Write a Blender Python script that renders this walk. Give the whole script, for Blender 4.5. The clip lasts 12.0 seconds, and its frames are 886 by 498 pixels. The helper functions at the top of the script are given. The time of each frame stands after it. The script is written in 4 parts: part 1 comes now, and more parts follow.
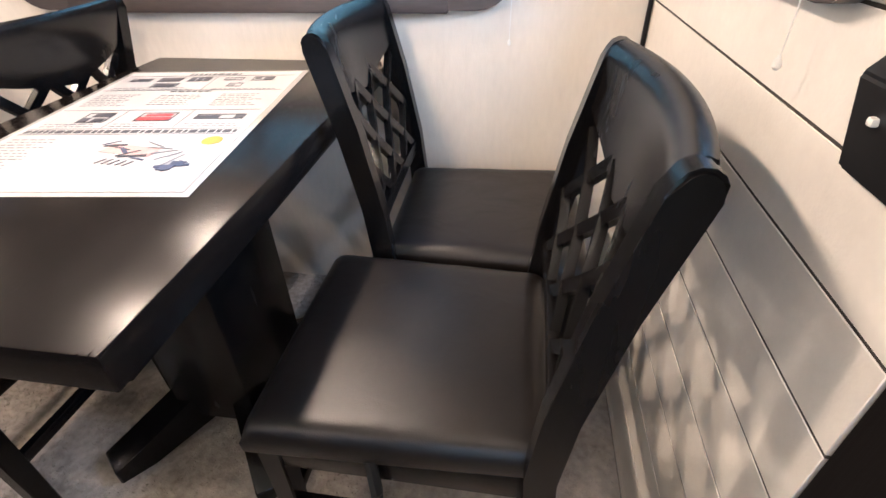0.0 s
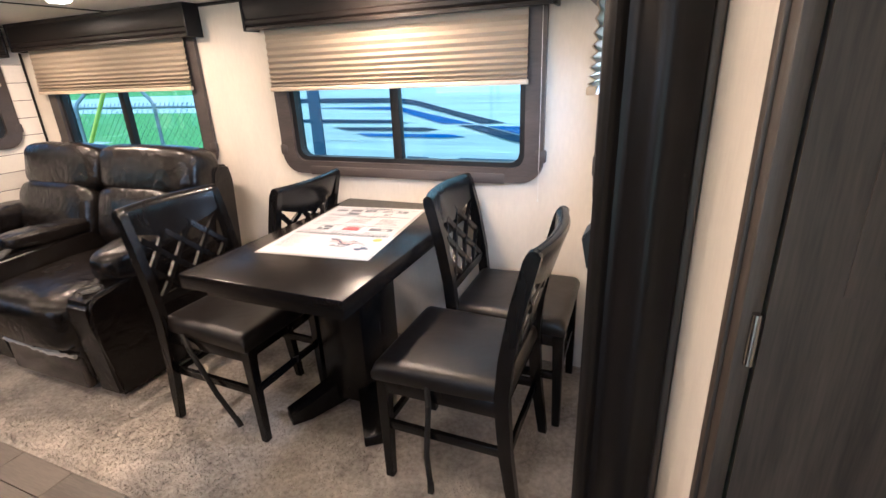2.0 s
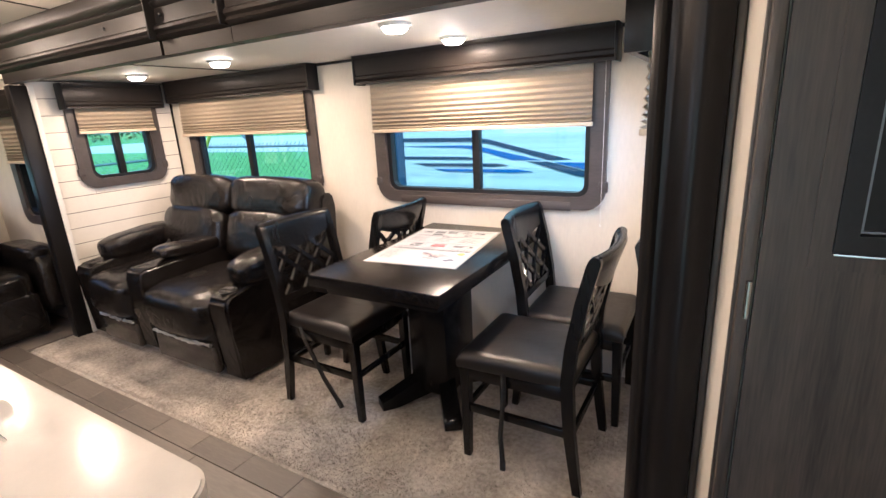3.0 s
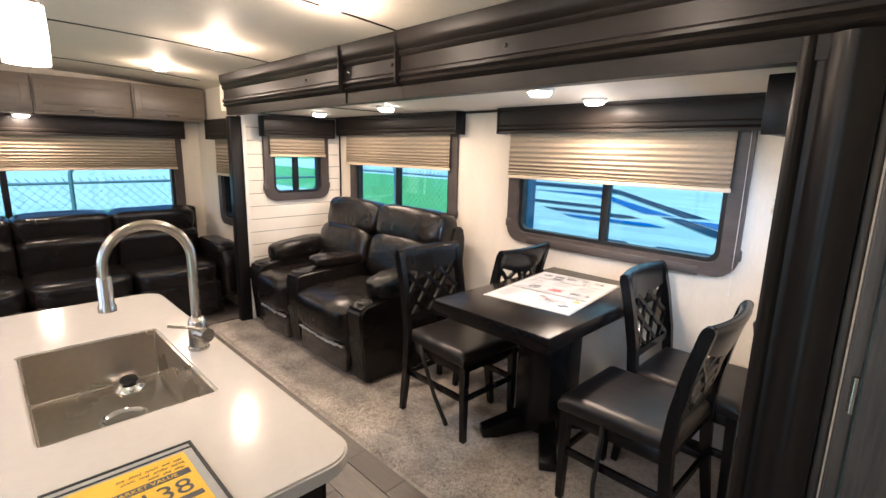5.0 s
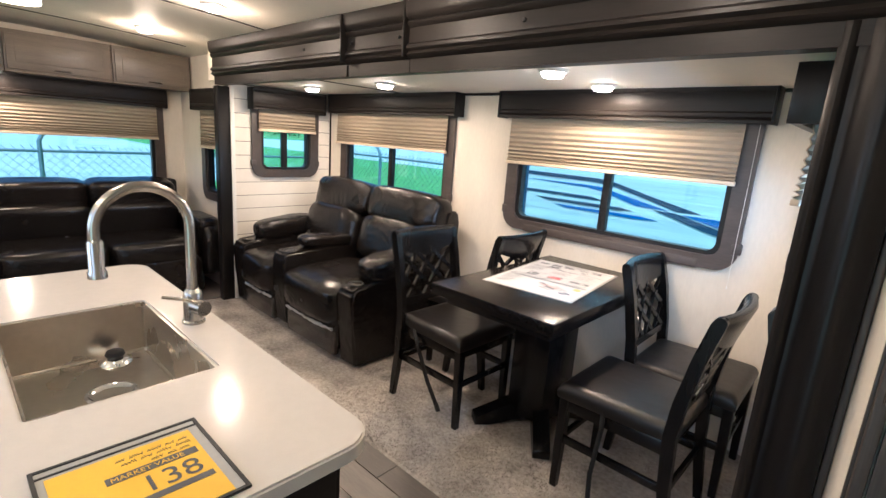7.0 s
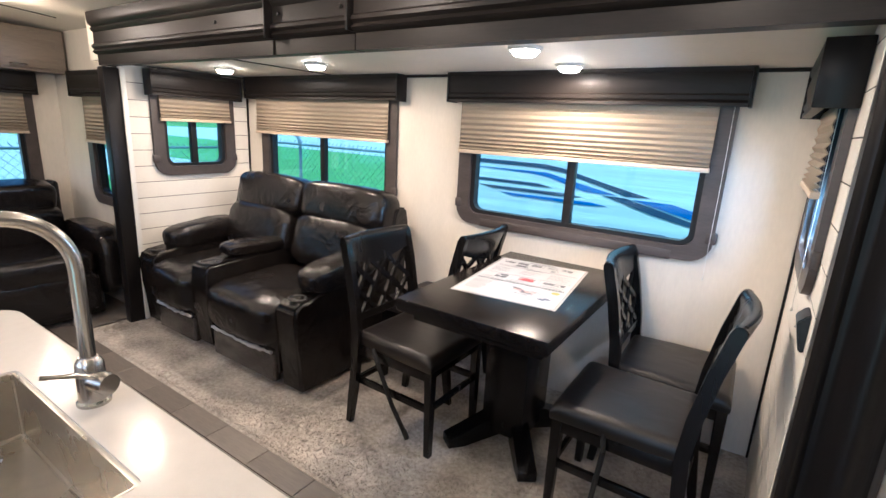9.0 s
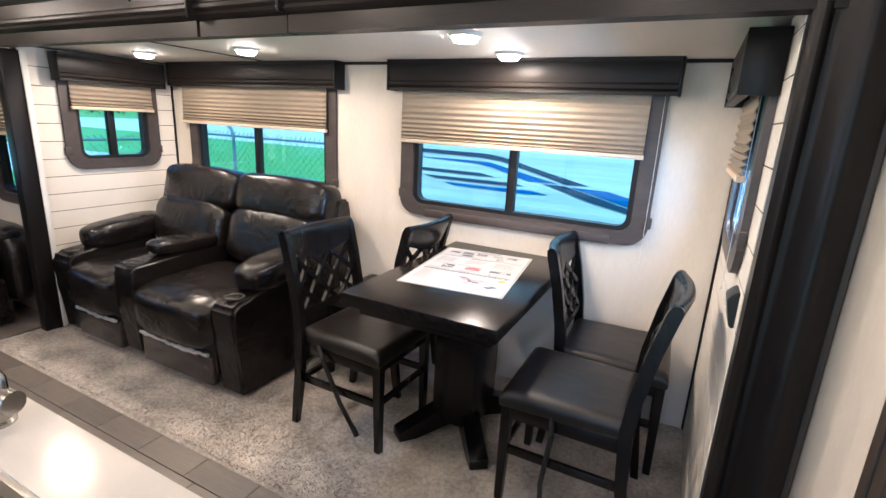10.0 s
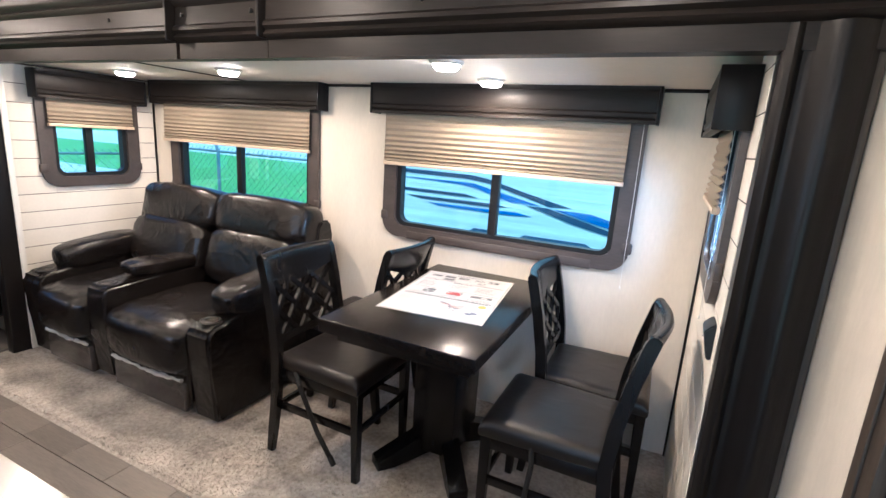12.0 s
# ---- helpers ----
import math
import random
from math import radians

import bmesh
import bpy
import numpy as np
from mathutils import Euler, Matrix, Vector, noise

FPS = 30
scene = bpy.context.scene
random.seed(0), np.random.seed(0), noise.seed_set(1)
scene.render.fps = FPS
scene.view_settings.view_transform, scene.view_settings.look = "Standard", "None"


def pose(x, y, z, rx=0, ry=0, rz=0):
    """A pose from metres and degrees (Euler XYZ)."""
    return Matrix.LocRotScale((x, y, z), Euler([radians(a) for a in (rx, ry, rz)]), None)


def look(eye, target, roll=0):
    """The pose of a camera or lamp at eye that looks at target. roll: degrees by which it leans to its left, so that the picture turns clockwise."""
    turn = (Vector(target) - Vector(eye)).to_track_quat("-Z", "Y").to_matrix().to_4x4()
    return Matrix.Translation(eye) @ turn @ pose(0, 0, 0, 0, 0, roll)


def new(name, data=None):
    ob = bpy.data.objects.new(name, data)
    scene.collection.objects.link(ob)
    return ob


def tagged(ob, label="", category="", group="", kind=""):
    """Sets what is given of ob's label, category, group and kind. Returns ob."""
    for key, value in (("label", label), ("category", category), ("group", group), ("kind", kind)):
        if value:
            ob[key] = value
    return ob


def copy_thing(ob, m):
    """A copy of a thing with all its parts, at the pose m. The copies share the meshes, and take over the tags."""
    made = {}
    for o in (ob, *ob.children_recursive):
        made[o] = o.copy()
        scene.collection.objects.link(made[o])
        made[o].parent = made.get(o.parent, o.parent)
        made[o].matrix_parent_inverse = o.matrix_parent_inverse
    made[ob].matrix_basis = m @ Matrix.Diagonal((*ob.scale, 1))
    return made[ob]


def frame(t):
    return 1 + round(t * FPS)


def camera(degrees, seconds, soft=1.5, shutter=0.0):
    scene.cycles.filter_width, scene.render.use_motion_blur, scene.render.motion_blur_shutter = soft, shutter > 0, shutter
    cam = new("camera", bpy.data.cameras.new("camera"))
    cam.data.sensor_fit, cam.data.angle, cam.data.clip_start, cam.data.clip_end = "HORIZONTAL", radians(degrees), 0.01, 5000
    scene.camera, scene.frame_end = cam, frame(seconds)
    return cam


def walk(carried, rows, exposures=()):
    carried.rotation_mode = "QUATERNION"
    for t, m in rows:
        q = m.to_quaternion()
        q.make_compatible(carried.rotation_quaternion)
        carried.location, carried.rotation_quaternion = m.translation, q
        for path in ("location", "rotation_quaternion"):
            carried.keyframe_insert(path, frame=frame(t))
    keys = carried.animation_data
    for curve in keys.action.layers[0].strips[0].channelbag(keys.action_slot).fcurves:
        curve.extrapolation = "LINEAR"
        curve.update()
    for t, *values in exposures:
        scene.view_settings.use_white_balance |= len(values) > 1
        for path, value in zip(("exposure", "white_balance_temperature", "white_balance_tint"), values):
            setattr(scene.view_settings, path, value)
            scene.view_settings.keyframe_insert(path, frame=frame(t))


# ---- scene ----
cam = camera(85.5, 12.0)
PATH = [
    (0, (1.001, 0.517, 1.076), (0.727, 2.119, -0.089), -1.6),
    (0.5, (1.061, 0.372, 1.184), (0.707, 2.014, 0.1), -3.6),
    (1, (1.139, 0.061, 1.271), (0.694, 1.758, 0.311), -3.3),
    (1.5, (1.278, -0.133, 1.32), (0.667, 1.596, 0.521), -2.9),
    (2, (1.379, -0.228, 1.338), (0.631, 1.491, 0.642), -2.4),
    (2.5, (1.421, -0.348, 1.359), (0.56, 1.352, 0.753), -2.7),
    (3, (1.464, -0.581, 1.363), (0.478, 1.073, 0.822), -3.0),
    (3.5, (1.502, -0.711, 1.381), (0.404, 0.885, 0.881), -1.7),
    (5.5, (1.575, -0.738, 1.445), (0.146, 0.608, 1.062), 1.6),
    (6, (1.543, -0.754, 1.438), (0.116, 0.596, 1.064), 1.8),
    (6.5, (1.505, -0.752, 1.408), (0.105, 0.619, 1.008), 3.2),
    (7, (1.459, -0.762, 1.39), (0.135, 0.67, 0.946), 4.1),
    (9, (1.127, -0.632, 1.407), (0.061, 0.987, 0.917), 3.0),
    (9.5, (1.129, -0.636, 1.415), (0.187, 1.055, 0.912), 2.8),
    (10, (1.111, -0.607, 1.395), (0.247, 1.123, 0.883), 3.0),
    (10.5, (1.127, -0.588, 1.393), (0.385, 1.188, 0.85), 3.6),
    (11, (1.107, -0.607, 1.421), (0.4, 1.186, 0.888), 4.4),
    (11.5, (1.11, -0.596, 1.432), (0.349, 1.187, 0.941), 4.1),
    (12, (1.121, -0.577, 1.431), (0.297, 1.19, 0.986), 3.8),
]
walk(cam, [(t, look(eye, target, roll)) for t, eye, target, roll in PATH], [(0.0, 1.05, 5350, 15), (0.5, 0.94, 5200, 13), (2.0, 0.98, 5600, 17), (3.5, 1.05, 5550, 16), (6.0, 0.88, 5450, 12), (7.0, 0.90, 5400, 12), (9.0, 0.92, 5150, 12), (12.0, 1.05, 5080, 12)])

# ---- world and large lights ----
world = bpy.data.worlds.new("world")
scene.world = world
world.use_nodes = True
sky = world.node_tree.nodes.new("ShaderNodeTexSky")
sky.sky_type, sky.sun_disc = "NISHITA", False
sky.sun_elevation, sky.sun_rotation = radians(61), radians(158)
back = world.node_tree.nodes["Background"]
back.inputs["Strength"].default_value = 0.15
world.node_tree.links.new(sky.outputs[0], back.inputs["Color"])
sun = new("sun", bpy.data.lights.new("sun", "SUN"))
sun.data.energy, sun.data.angle, sun.data.color = 4.6, radians(0.5), (1.0, 0.95, 0.88)
sun.matrix_world = look((0, 0, 20), (-2.0, 5.0, 10))
WARM = (1.0, 0.70, 0.43)
# Daylight fill from the kitchen side; the openings it enters by are assumed.
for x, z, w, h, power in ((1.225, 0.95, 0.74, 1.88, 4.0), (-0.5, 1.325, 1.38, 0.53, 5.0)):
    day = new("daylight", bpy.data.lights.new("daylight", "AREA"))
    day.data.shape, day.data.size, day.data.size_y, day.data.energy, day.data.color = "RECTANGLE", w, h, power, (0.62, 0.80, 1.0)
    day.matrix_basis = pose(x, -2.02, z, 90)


# sky light through the end window's lower pane
day = new("daylight", bpy.data.lights.new("daylight", "AREA"))
day.data.shape, day.data.size, day.data.size_y, day.data.energy, day.data.color = "RECTANGLE", 0.38, 0.19, 8.0, (0.66, 0.82, 1.0)
day.matrix_basis = look((1.365, 1.26, 1.175), (0.3, 1.26, 0.85))


# ---- materials ----
def mat(name, colour, rough=0.5, metal=0.0, vary=0.15, scale=12.0, stretch=(1, 1, 1), bump=0.0, bscale=120.0, coat=0.0, second=None, spread=0.0, fine=0.45, crease=0.0, spec=0.5):
    """A surface with two scales of colour variation, roughness variation and fine relief."""
    m = bpy.data.materials.new(name)
    m.use_nodes = True
    n, l = m.node_tree.nodes, m.node_tree.links
    p = n["Principled BSDF"]
    p.inputs["Metallic"].default_value = metal
    p.inputs["Coat Weight"].default_value = coat
    p.inputs["Coat Roughness"].default_value = 0.12
    p.inputs["Specular IOR Level"].default_value = spec
    co = n.new("ShaderNodeTexCoord")
    mp = n.new("ShaderNodeMapping")
    mp.inputs["Scale"].default_value = stretch
    l.new(co.outputs["Object"], mp.inputs["Vector"])
    big = n.new("ShaderNodeTexNoise")
    big.inputs["Scale"].default_value, big.inputs["Detail"].default_value = scale, 4
    small = n.new("ShaderNodeTexNoise")
    small.inputs["Scale"].default_value, small.inputs["Detail"].default_value = scale * 9, 5
    for q in (big, small):
        l.new(mp.outputs[0], q.inputs["Vector"])
    add = n.new("ShaderNodeMix")
    add.inputs["Factor"].default_value = fine
    l.new(big.outputs["Fac"], add.inputs["A"])
    l.new(small.outputs["Fac"], add.inputs["B"])
    value = add.outputs["Result"]
    if spread:
        info = n.new("ShaderNodeObjectInfo")
        mul = n.new("ShaderNodeMath")
        mul.operation = "MULTIPLY_ADD"
        mul.inputs[1].default_value = spread
        l.new(info.outputs["Random"], mul.inputs[0])
        l.new(value, mul.inputs[2])
        sub = n.new("ShaderNodeMath")
        sub.operation = "SUBTRACT"
        sub.inputs[1].default_value = spread / 2
        l.new(mul.outputs[0], sub.inputs[0])
        value = sub.outputs[0]
    ramp = n.new("ShaderNodeValToRGB")
    lo = [c * (1 - vary) for c in colour]
    hi = second or [min(1, c * (1 + vary)) for c in colour]
    ramp.color_ramp.elements[0].position, ramp.color_ramp.elements[1].position = 0.32, 0.68
    ramp.color_ramp.elements[0].color, ramp.color_ramp.elements[1].color = (*lo, 1), (*hi, 1)
    l.new(value, ramp.inputs["Fac"])
    l.new(ramp.outputs["Color"], p.inputs["Base Color"])
    rr = n.new("ShaderNodeMapRange")
    rr.inputs["To Min"].default_value, rr.inputs["To Max"].default_value = rough * 0.85, min(1, rough * 1.15)
    l.new(big.outputs["Fac"], rr.inputs["Value"])
    l.new(rr.outputs[0], p.inputs["Roughness"])
    if bump:
        t = n.new("ShaderNodeTexNoise")
        t.inputs["Scale"].default_value, t.inputs["Detail"].default_value = bscale, 3
        l.new(mp.outputs[0], t.inputs["Vector"])
        b = n.new("ShaderNodeBump")
        b.inputs["Strength"].default_value, b.inputs["Distance"].default_value = bump, 0.004
        l.new(t.outputs["Fac"], b.inputs["Height"])
        l.new(b.outputs[0], p.inputs["Normal"])
        if crease:
            soft = n.new("ShaderNodeTexNoise")
            soft.inputs["Scale"].default_value, soft.inputs["Detail"].default_value, soft.inputs["Distortion"].default_value = 11.0, 2, 1.2
            l.new(mp.outputs[0], soft.inputs["Vector"])
            fold = n.new("ShaderNodeBump")
            fold.inputs["Strength"].default_value, fold.inputs["Distance"].default_value = crease, 0.02
            l.new(soft.outputs["Fac"], fold.inputs["Height"])
            l.new(fold.outputs[0], b.inputs["Normal"])
    return m


def glow(name, colour, strength):
    m = bpy.data.materials.new(name)
    m.use_nodes = True
    p = m.node_tree.nodes["Principled BSDF"]
    p.inputs["Base Color"].default_value = (0.8, 0.78, 0.72, 1)
    p.inputs["Emission Color"].default_value = (*colour, 1)
    p.inputs["Emission Strength"].default_value = strength
    return m


def glass(name, tint, gloss=0.06):
    m = bpy.data.materials.new(name)
    m.use_nodes = True
    n, l = m.node_tree.nodes, m.node_tree.links
    n.remove(n["Principled BSDF"])
    tr, gl, mx = n.new("ShaderNodeBsdfTransparent"), n.new("ShaderNodeBsdfGlossy"), n.new("ShaderNodeMixShader")
    tr.inputs["Color"].default_value = (*tint, 1)
    gl.inputs["Roughness"].default_value = 0.02
    mx.inputs[0].default_value = gloss
    l.new(tr.outputs[0], mx.inputs[1])
    l.new(gl.outputs[0], mx.inputs[2])
    l.new(mx.outputs[0], n["Material Output"].inputs["Surface"])
    return m


def cloth(name, colour, through_light):
    """A pleated fabric that lets some light through."""
    m = mat(name, colour, 0.9, vary=0.06, scale=14, bump=0.2, bscale=500)
    n, l = m.node_tree.nodes, m.node_tree.links
    p = n["Principled BSDF"]
    tl, mx = n.new("ShaderNodeBsdfTranslucent"), n.new("ShaderNodeMixShader")
    tl.inputs["Color"].default_value = (*colour, 1)
    mx.inputs[0].default_value = through_light
    l.new(p.outputs[0], mx.inputs[1])
    l.new(tl.outputs[0], mx.inputs[2])
    l.new(mx.outputs[0], n["Material Output"].inputs["Surface"])
    return m


M = {
    "wall": mat("wall_vinyl", (0.66, 0.60, 0.51), 0.55, vary=0.06, scale=9, stretch=(1, 1, 0.3), bump=0.15, bscale=300),
    "ship": mat("shiplap_board", (0.72, 0.68, 0.61), 0.5, vary=0.05, scale=8, bump=0.08, bscale=200),
    "joint": mat("joint", (0.05, 0.042, 0.035), 0.9),
    "ceil": mat("ceiling_vinyl", (0.76, 0.71, 0.62), 0.6, vary=0.04, scale=5, bump=0.1, bscale=250),
    "trim": mat("dark_wood_trim", (0.015, 0.012, 0.0105), 0.42, vary=0.3, scale=6, stretch=(0.3, 3, 3), bump=0.08, bscale=60, spec=0.22),
    "trimv": mat("dark_wood_upright", (0.010, 0.0088, 0.0084), 0.3, vary=0.15, scale=6, stretch=(3, 3, 0.25), bump=0.08, bscale=60, spec=0.17),
    "frame": mat("window_trim", (0.055, 0.044, 0.040), 0.42, vary=0.25, scale=8, stretch=(0.4, 2, 2), bump=0.06, bscale=80),
    "door": mat("door_laminate", (0.050, 0.038, 0.029), 0.5, vary=0.5, scale=7, stretch=(4, 4, 0.22), bump=0.06, bscale=50),
    "cab": mat("cabinet_laminate", (0.17, 0.138, 0.108), 0.4, vary=0.25, scale=7, stretch=(3, 0.3, 3), bump=0.05, bscale=60),
    "black": mat("black_aluminium", (0.012, 0.012, 0.013), 0.35, vary=0.2, spec=0.3),
    "chair": mat("espresso_wood", (0.0045, 0.0040, 0.0040), 0.26, vary=0.3, scale=8, stretch=(2, 2, 0.4), bump=0.06, bscale=70, coat=0.08, spec=0.28),
    "table": mat("espresso_tabletop", (0.0075, 0.006, 0.0055), 0.25, vary=0.3, scale=7, stretch=(5, 0.35, 5), bump=0.06, bscale=60, spec=0.22),
    "seat": mat("brown_vinyl", (0.010, 0.008, 0.0072), 0.36, vary=0.2, scale=10, bump=0.1, bscale=420, crease=0.08, spec=0.42),
    "leather": mat("dark_leather", (0.0075, 0.006, 0.0055), 0.26, vary=0.15, scale=5, bump=0.05, bscale=300, spec=0.34, crease=0.30),
    "carpet": mat("carpet_pile", (0.34, 0.30, 0.26), 0.95, vary=0.35, scale=6.0, bump=0.5, bscale=170, second=(0.58, 0.525, 0.465), fine=0.42),
    "plank": mat("vinyl_plank", (0.13, 0.112, 0.096), 0.42, vary=0.3, scale=4, stretch=(0.5, 5, 5), bump=0.08, bscale=50, spread=0.35),
    "subfloor": mat("subfloor", (0.05, 0.042, 0.036), 0.8),
    "counter": mat("white_solid_surface", (0.58, 0.54, 0.485), 0.15, vary=0.03, scale=40, spec=0.3),
    "steel": mat("brushed_steel", (0.58, 0.535, 0.475), 0.28, metal=1.0, vary=0.08, scale=5),
    "nickel": mat("brushed_nickel", (0.42, 0.395, 0.36), 0.24, metal=1.0, vary=0.08),
    "chrome": mat("chrome", (0.75, 0.75, 0.75), 0.08, metal=1.0, vary=0.03),
    "rubber": mat("black_rubber", (0.01, 0.01, 0.01), 0.5),
    "strap": mat("webbing", (0.006, 0.006, 0.006), 0.75),
    "paper": mat("white_print", (0.43, 0.43, 0.43), 0.35, vary=0.02, coat=0.2),
    "ink": mat("dark_ink", (0.06, 0.06, 0.07), 0.4),
    "inkgrey": mat("grey_ink", (0.20, 0.20, 0.21), 0.4),
    "inkpink": mat("pink_ink", (0.45, 0.30, 0.28), 0.4),
    "inkred": mat("red_ink", (0.45, 0.05, 0.05), 0.4),
    "inkgold": mat("gold_ink", (0.45, 0.28, 0.03), 0.4),
    "inkblue": mat("blue_ink", (0.06, 0.07, 0.12), 0.4),
    "yellow": mat("yellow_card", (0.78, 0.46, 0.015), 0.45, vary=0.04),
    "acrylic": mat("clear_sleeve", (0.42, 0.41, 0.39), 0.12, vary=0.05, coat=0.5),
    "film": mat("crumpled_film", (0.86, 0.89, 0.93), 0.22, metal=0.7, vary=0.1),
    "wrapped": mat("filmed_leather", (0.035, 0.029, 0.026), 0.16, vary=0.4, scale=12, bump=0.3, bscale=40, coat=0.4),
    "blind": cloth("pleated_shade", (0.42, 0.35, 0.265), 0.35),
    "rail": mat("shade_rail", (0.55, 0.44, 0.32), 0.45, vary=0.06),
    "pane": glass("window_glass", (0.66, 0.90, 0.96)),
    "darkglass": glass("dark_glass", (0.03, 0.035, 0.035), 0.08),
    "puck": glow("lit_diffuser", (1.0, 0.80, 0.58), 55.0),
    "shade": glow("lit_shade", (1.0, 0.82, 0.58), 3.2),
    "white": mat("white_plastic", (0.7, 0.68, 0.63), 0.4, vary=0.03),
    "siding": mat("white_siding", (0.62, 0.665, 0.68), 0.4, vary=0.22, scale=3, stretch=(0.04, 0.04, 7)),
    "sblue": mat("blue_graphic", (0.010, 0.115, 0.36), 0.35),
    "snavy": mat("navy_graphic", (0.02, 0.05, 0.10), 0.35),
    "sblue_dark": mat("slate_blue", (0.03, 0.07, 0.13), 0.4),
    "grass": mat("grass", (0.095, 0.25, 0.055), 0.9, vary=0.35, scale=2.5, bump=0.8, bscale=30),
    "road": mat("pale_concrete", (0.42, 0.42, 0.41), 0.85, vary=0.15, scale=1.5),
    "galv": mat("galvanised_steel", (0.22, 0.24, 0.26), 0.45, metal=0.6, vary=0.1),
    "leaf": mat("far_foliage", (0.04, 0.09, 0.03), 0.9, vary=0.4, scale=2),
    "sleeve": mat("yellow_guard", (0.75, 0.62, 0.12), 0.5, vary=0.05),
    "carpaint": mat("white_car_paint", (0.7, 0.71, 0.72), 0.2, vary=0.03, coat=0.5),
}


# ---- builders ----
BASE = {}


def thing(name, label, category, at=(0, 0, 0), group="", kind=""):
    ob = tagged(new(name), label, category, group, kind)
    ob.empty_display_size = 0.1
    ob.matrix_basis = Matrix.Translation(at)
    BASE[ob] = Matrix.Translation(at).inverted()
    return ob


def part(name, bm, material, parent=None, label="", sharp=38):
    me = bpy.data.meshes.new(name)
    bmesh.ops.recalc_face_normals(bm, faces=bm.faces)
    bm.to_mesh(me)
    bm.free()
    for p in me.polygons:
        p.use_smooth = True
    me.set_sharp_from_angle(angle=radians(sharp))
    me.materials.append(M[material])
    ob = new(name, me)
    if parent:
        ob.parent = parent
        ob.matrix_parent_inverse = BASE.get(parent, Matrix())
    if label:
        ob["label"] = label
    return ob


def solid(name, bm, material, label, category, kind="structure", group=""):
    return tagged(part(name, bm, material), label, category, group, kind)


def add_box(bm, x0, x1, y0, y1, z0, z1, bev=0.0, seg=2, m=None):
    r = bmesh.ops.create_cube(bm, size=1)
    c = Vector(((x0 + x1) / 2, (y0 + y1) / 2, (z0 + z1) / 2))
    for v in r["verts"]:
        v.co = Vector((v.co.x * (x1 - x0), v.co.y * (y1 - y0), v.co.z * (z1 - z0))) + c
    vs = r["verts"]
    if bev:
        es = list({e for v in vs for e in v.link_edges})
        out = bmesh.ops.bevel(bm, geom=es, offset=bev, segments=seg, profile=0.5, affect="EDGES")
        vs = list({v for f in out["faces"] for v in f.verts} | {v for v in vs if v.is_valid})
    if m:
        bmesh.ops.transform(bm, matrix=m, verts=vs)
    return bm


def box(x0, x1, y0, y1, z0, z1, bev=0.003, seg=2, m=None):
    return add_box(bmesh.new(), x0, x1, y0, y1, z0, z1, bev, seg, m)


def add_prism(bm, outline, axis, a0, a1):
    """A closed outline drawn in the plane across the axis, pulled from a0 to a1 along it."""
    def place(p, a):
        return {"x": (a, p[0], p[1]), "y": (p[0], a, p[1]), "z": (p[0], p[1], a)}[axis]
    lo = [bm.verts.new(place(p, a0)) for p in outline]
    hi = [bm.verts.new(place(p, a1)) for p in outline]
    bm.faces.new(lo)
    bm.faces.new(hi[::-1])
    for i in range(len(lo)):
        j = (i + 1) % len(lo)
        bm.faces.new((lo[i], hi[i], hi[j], lo[j]))
    return bm


def prism(outline, axis, a0, a1):
    return add_prism(bmesh.new(), outline, axis, a0, a1)


def puff(cx, cy, cz, sx, sy, sz, e=0.45, turn=(0, 0, 0), wrinkle=0.004, seed=0, nu=40, nv=22):
    """A stuffed cushion: a rounded block with soft dents."""
    bm = bmesh.new()
    def p(a, k):
        return math.copysign(abs(a) ** k, a)
    rings = []
    rot = Euler([radians(a) for a in turn]).to_matrix()
    for j in range(1, nv):
        v = -math.pi / 2 + math.pi * j / nv
        ring = []
        for i in range(nu):
            u = 2 * math.pi * i / nu
            q = Vector((p(math.cos(v), e) * p(math.cos(u), e) * sx / 2, p(math.cos(v), e) * p(math.sin(u), e) * sy / 2, p(math.sin(v), e) * sz / 2))
            d = noise.noise(q * 9 + Vector((seed * 3.1, 0, 0))) + 0.6 * noise.noise(q * 24 + Vector((0, seed, 0)))
            q += q.normalized() * d * wrinkle
            ring.append(bm.verts.new(rot @ q + Vector((cx, cy, cz))))
        rings.append(ring)
    for a, b in zip(rings, rings[1:]):
        for i in range(nu):
            bm.faces.new((a[i], a[(i + 1) % nu], b[(i + 1) % nu], b[i]))
    bm.faces.new(rings[0][::-1])
    bm.faces.new(rings[-1])
    return bm


def add_tube(bm, pts, r, seg=12, cap=True):
    pts = [Vector(p) for p in pts]
    rings, up = [], None
    for i, p in enumerate(pts):
        d = (pts[min(i + 1, len(pts) - 1)] - pts[max(i - 1, 0)]).normalized()
        if up is None:
            up = d.orthogonal().normalized()
        up = (up - d * up.dot(d)).normalized()
        side = d.cross(up)
        rr = r[i] if isinstance(r, (list, tuple)) else r
        rings.append([bm.verts.new(p + rr * (math.cos(2 * math.pi * k / seg) * up + math.sin(2 * math.pi * k / seg) * side)) for k in range(seg)])
    for a, b in zip(rings, rings[1:]):
        for k in range(seg):
            bm.faces.new((a[k], a[(k + 1) % seg], b[(k + 1) % seg], b[k]))
    if cap:
        bm.faces.new(rings[0][::-1])
        bm.faces.new(rings[-1])
    return bm


def tube(pts, r, seg=12):
    return add_tube(bmesh.new(), pts, r, seg)


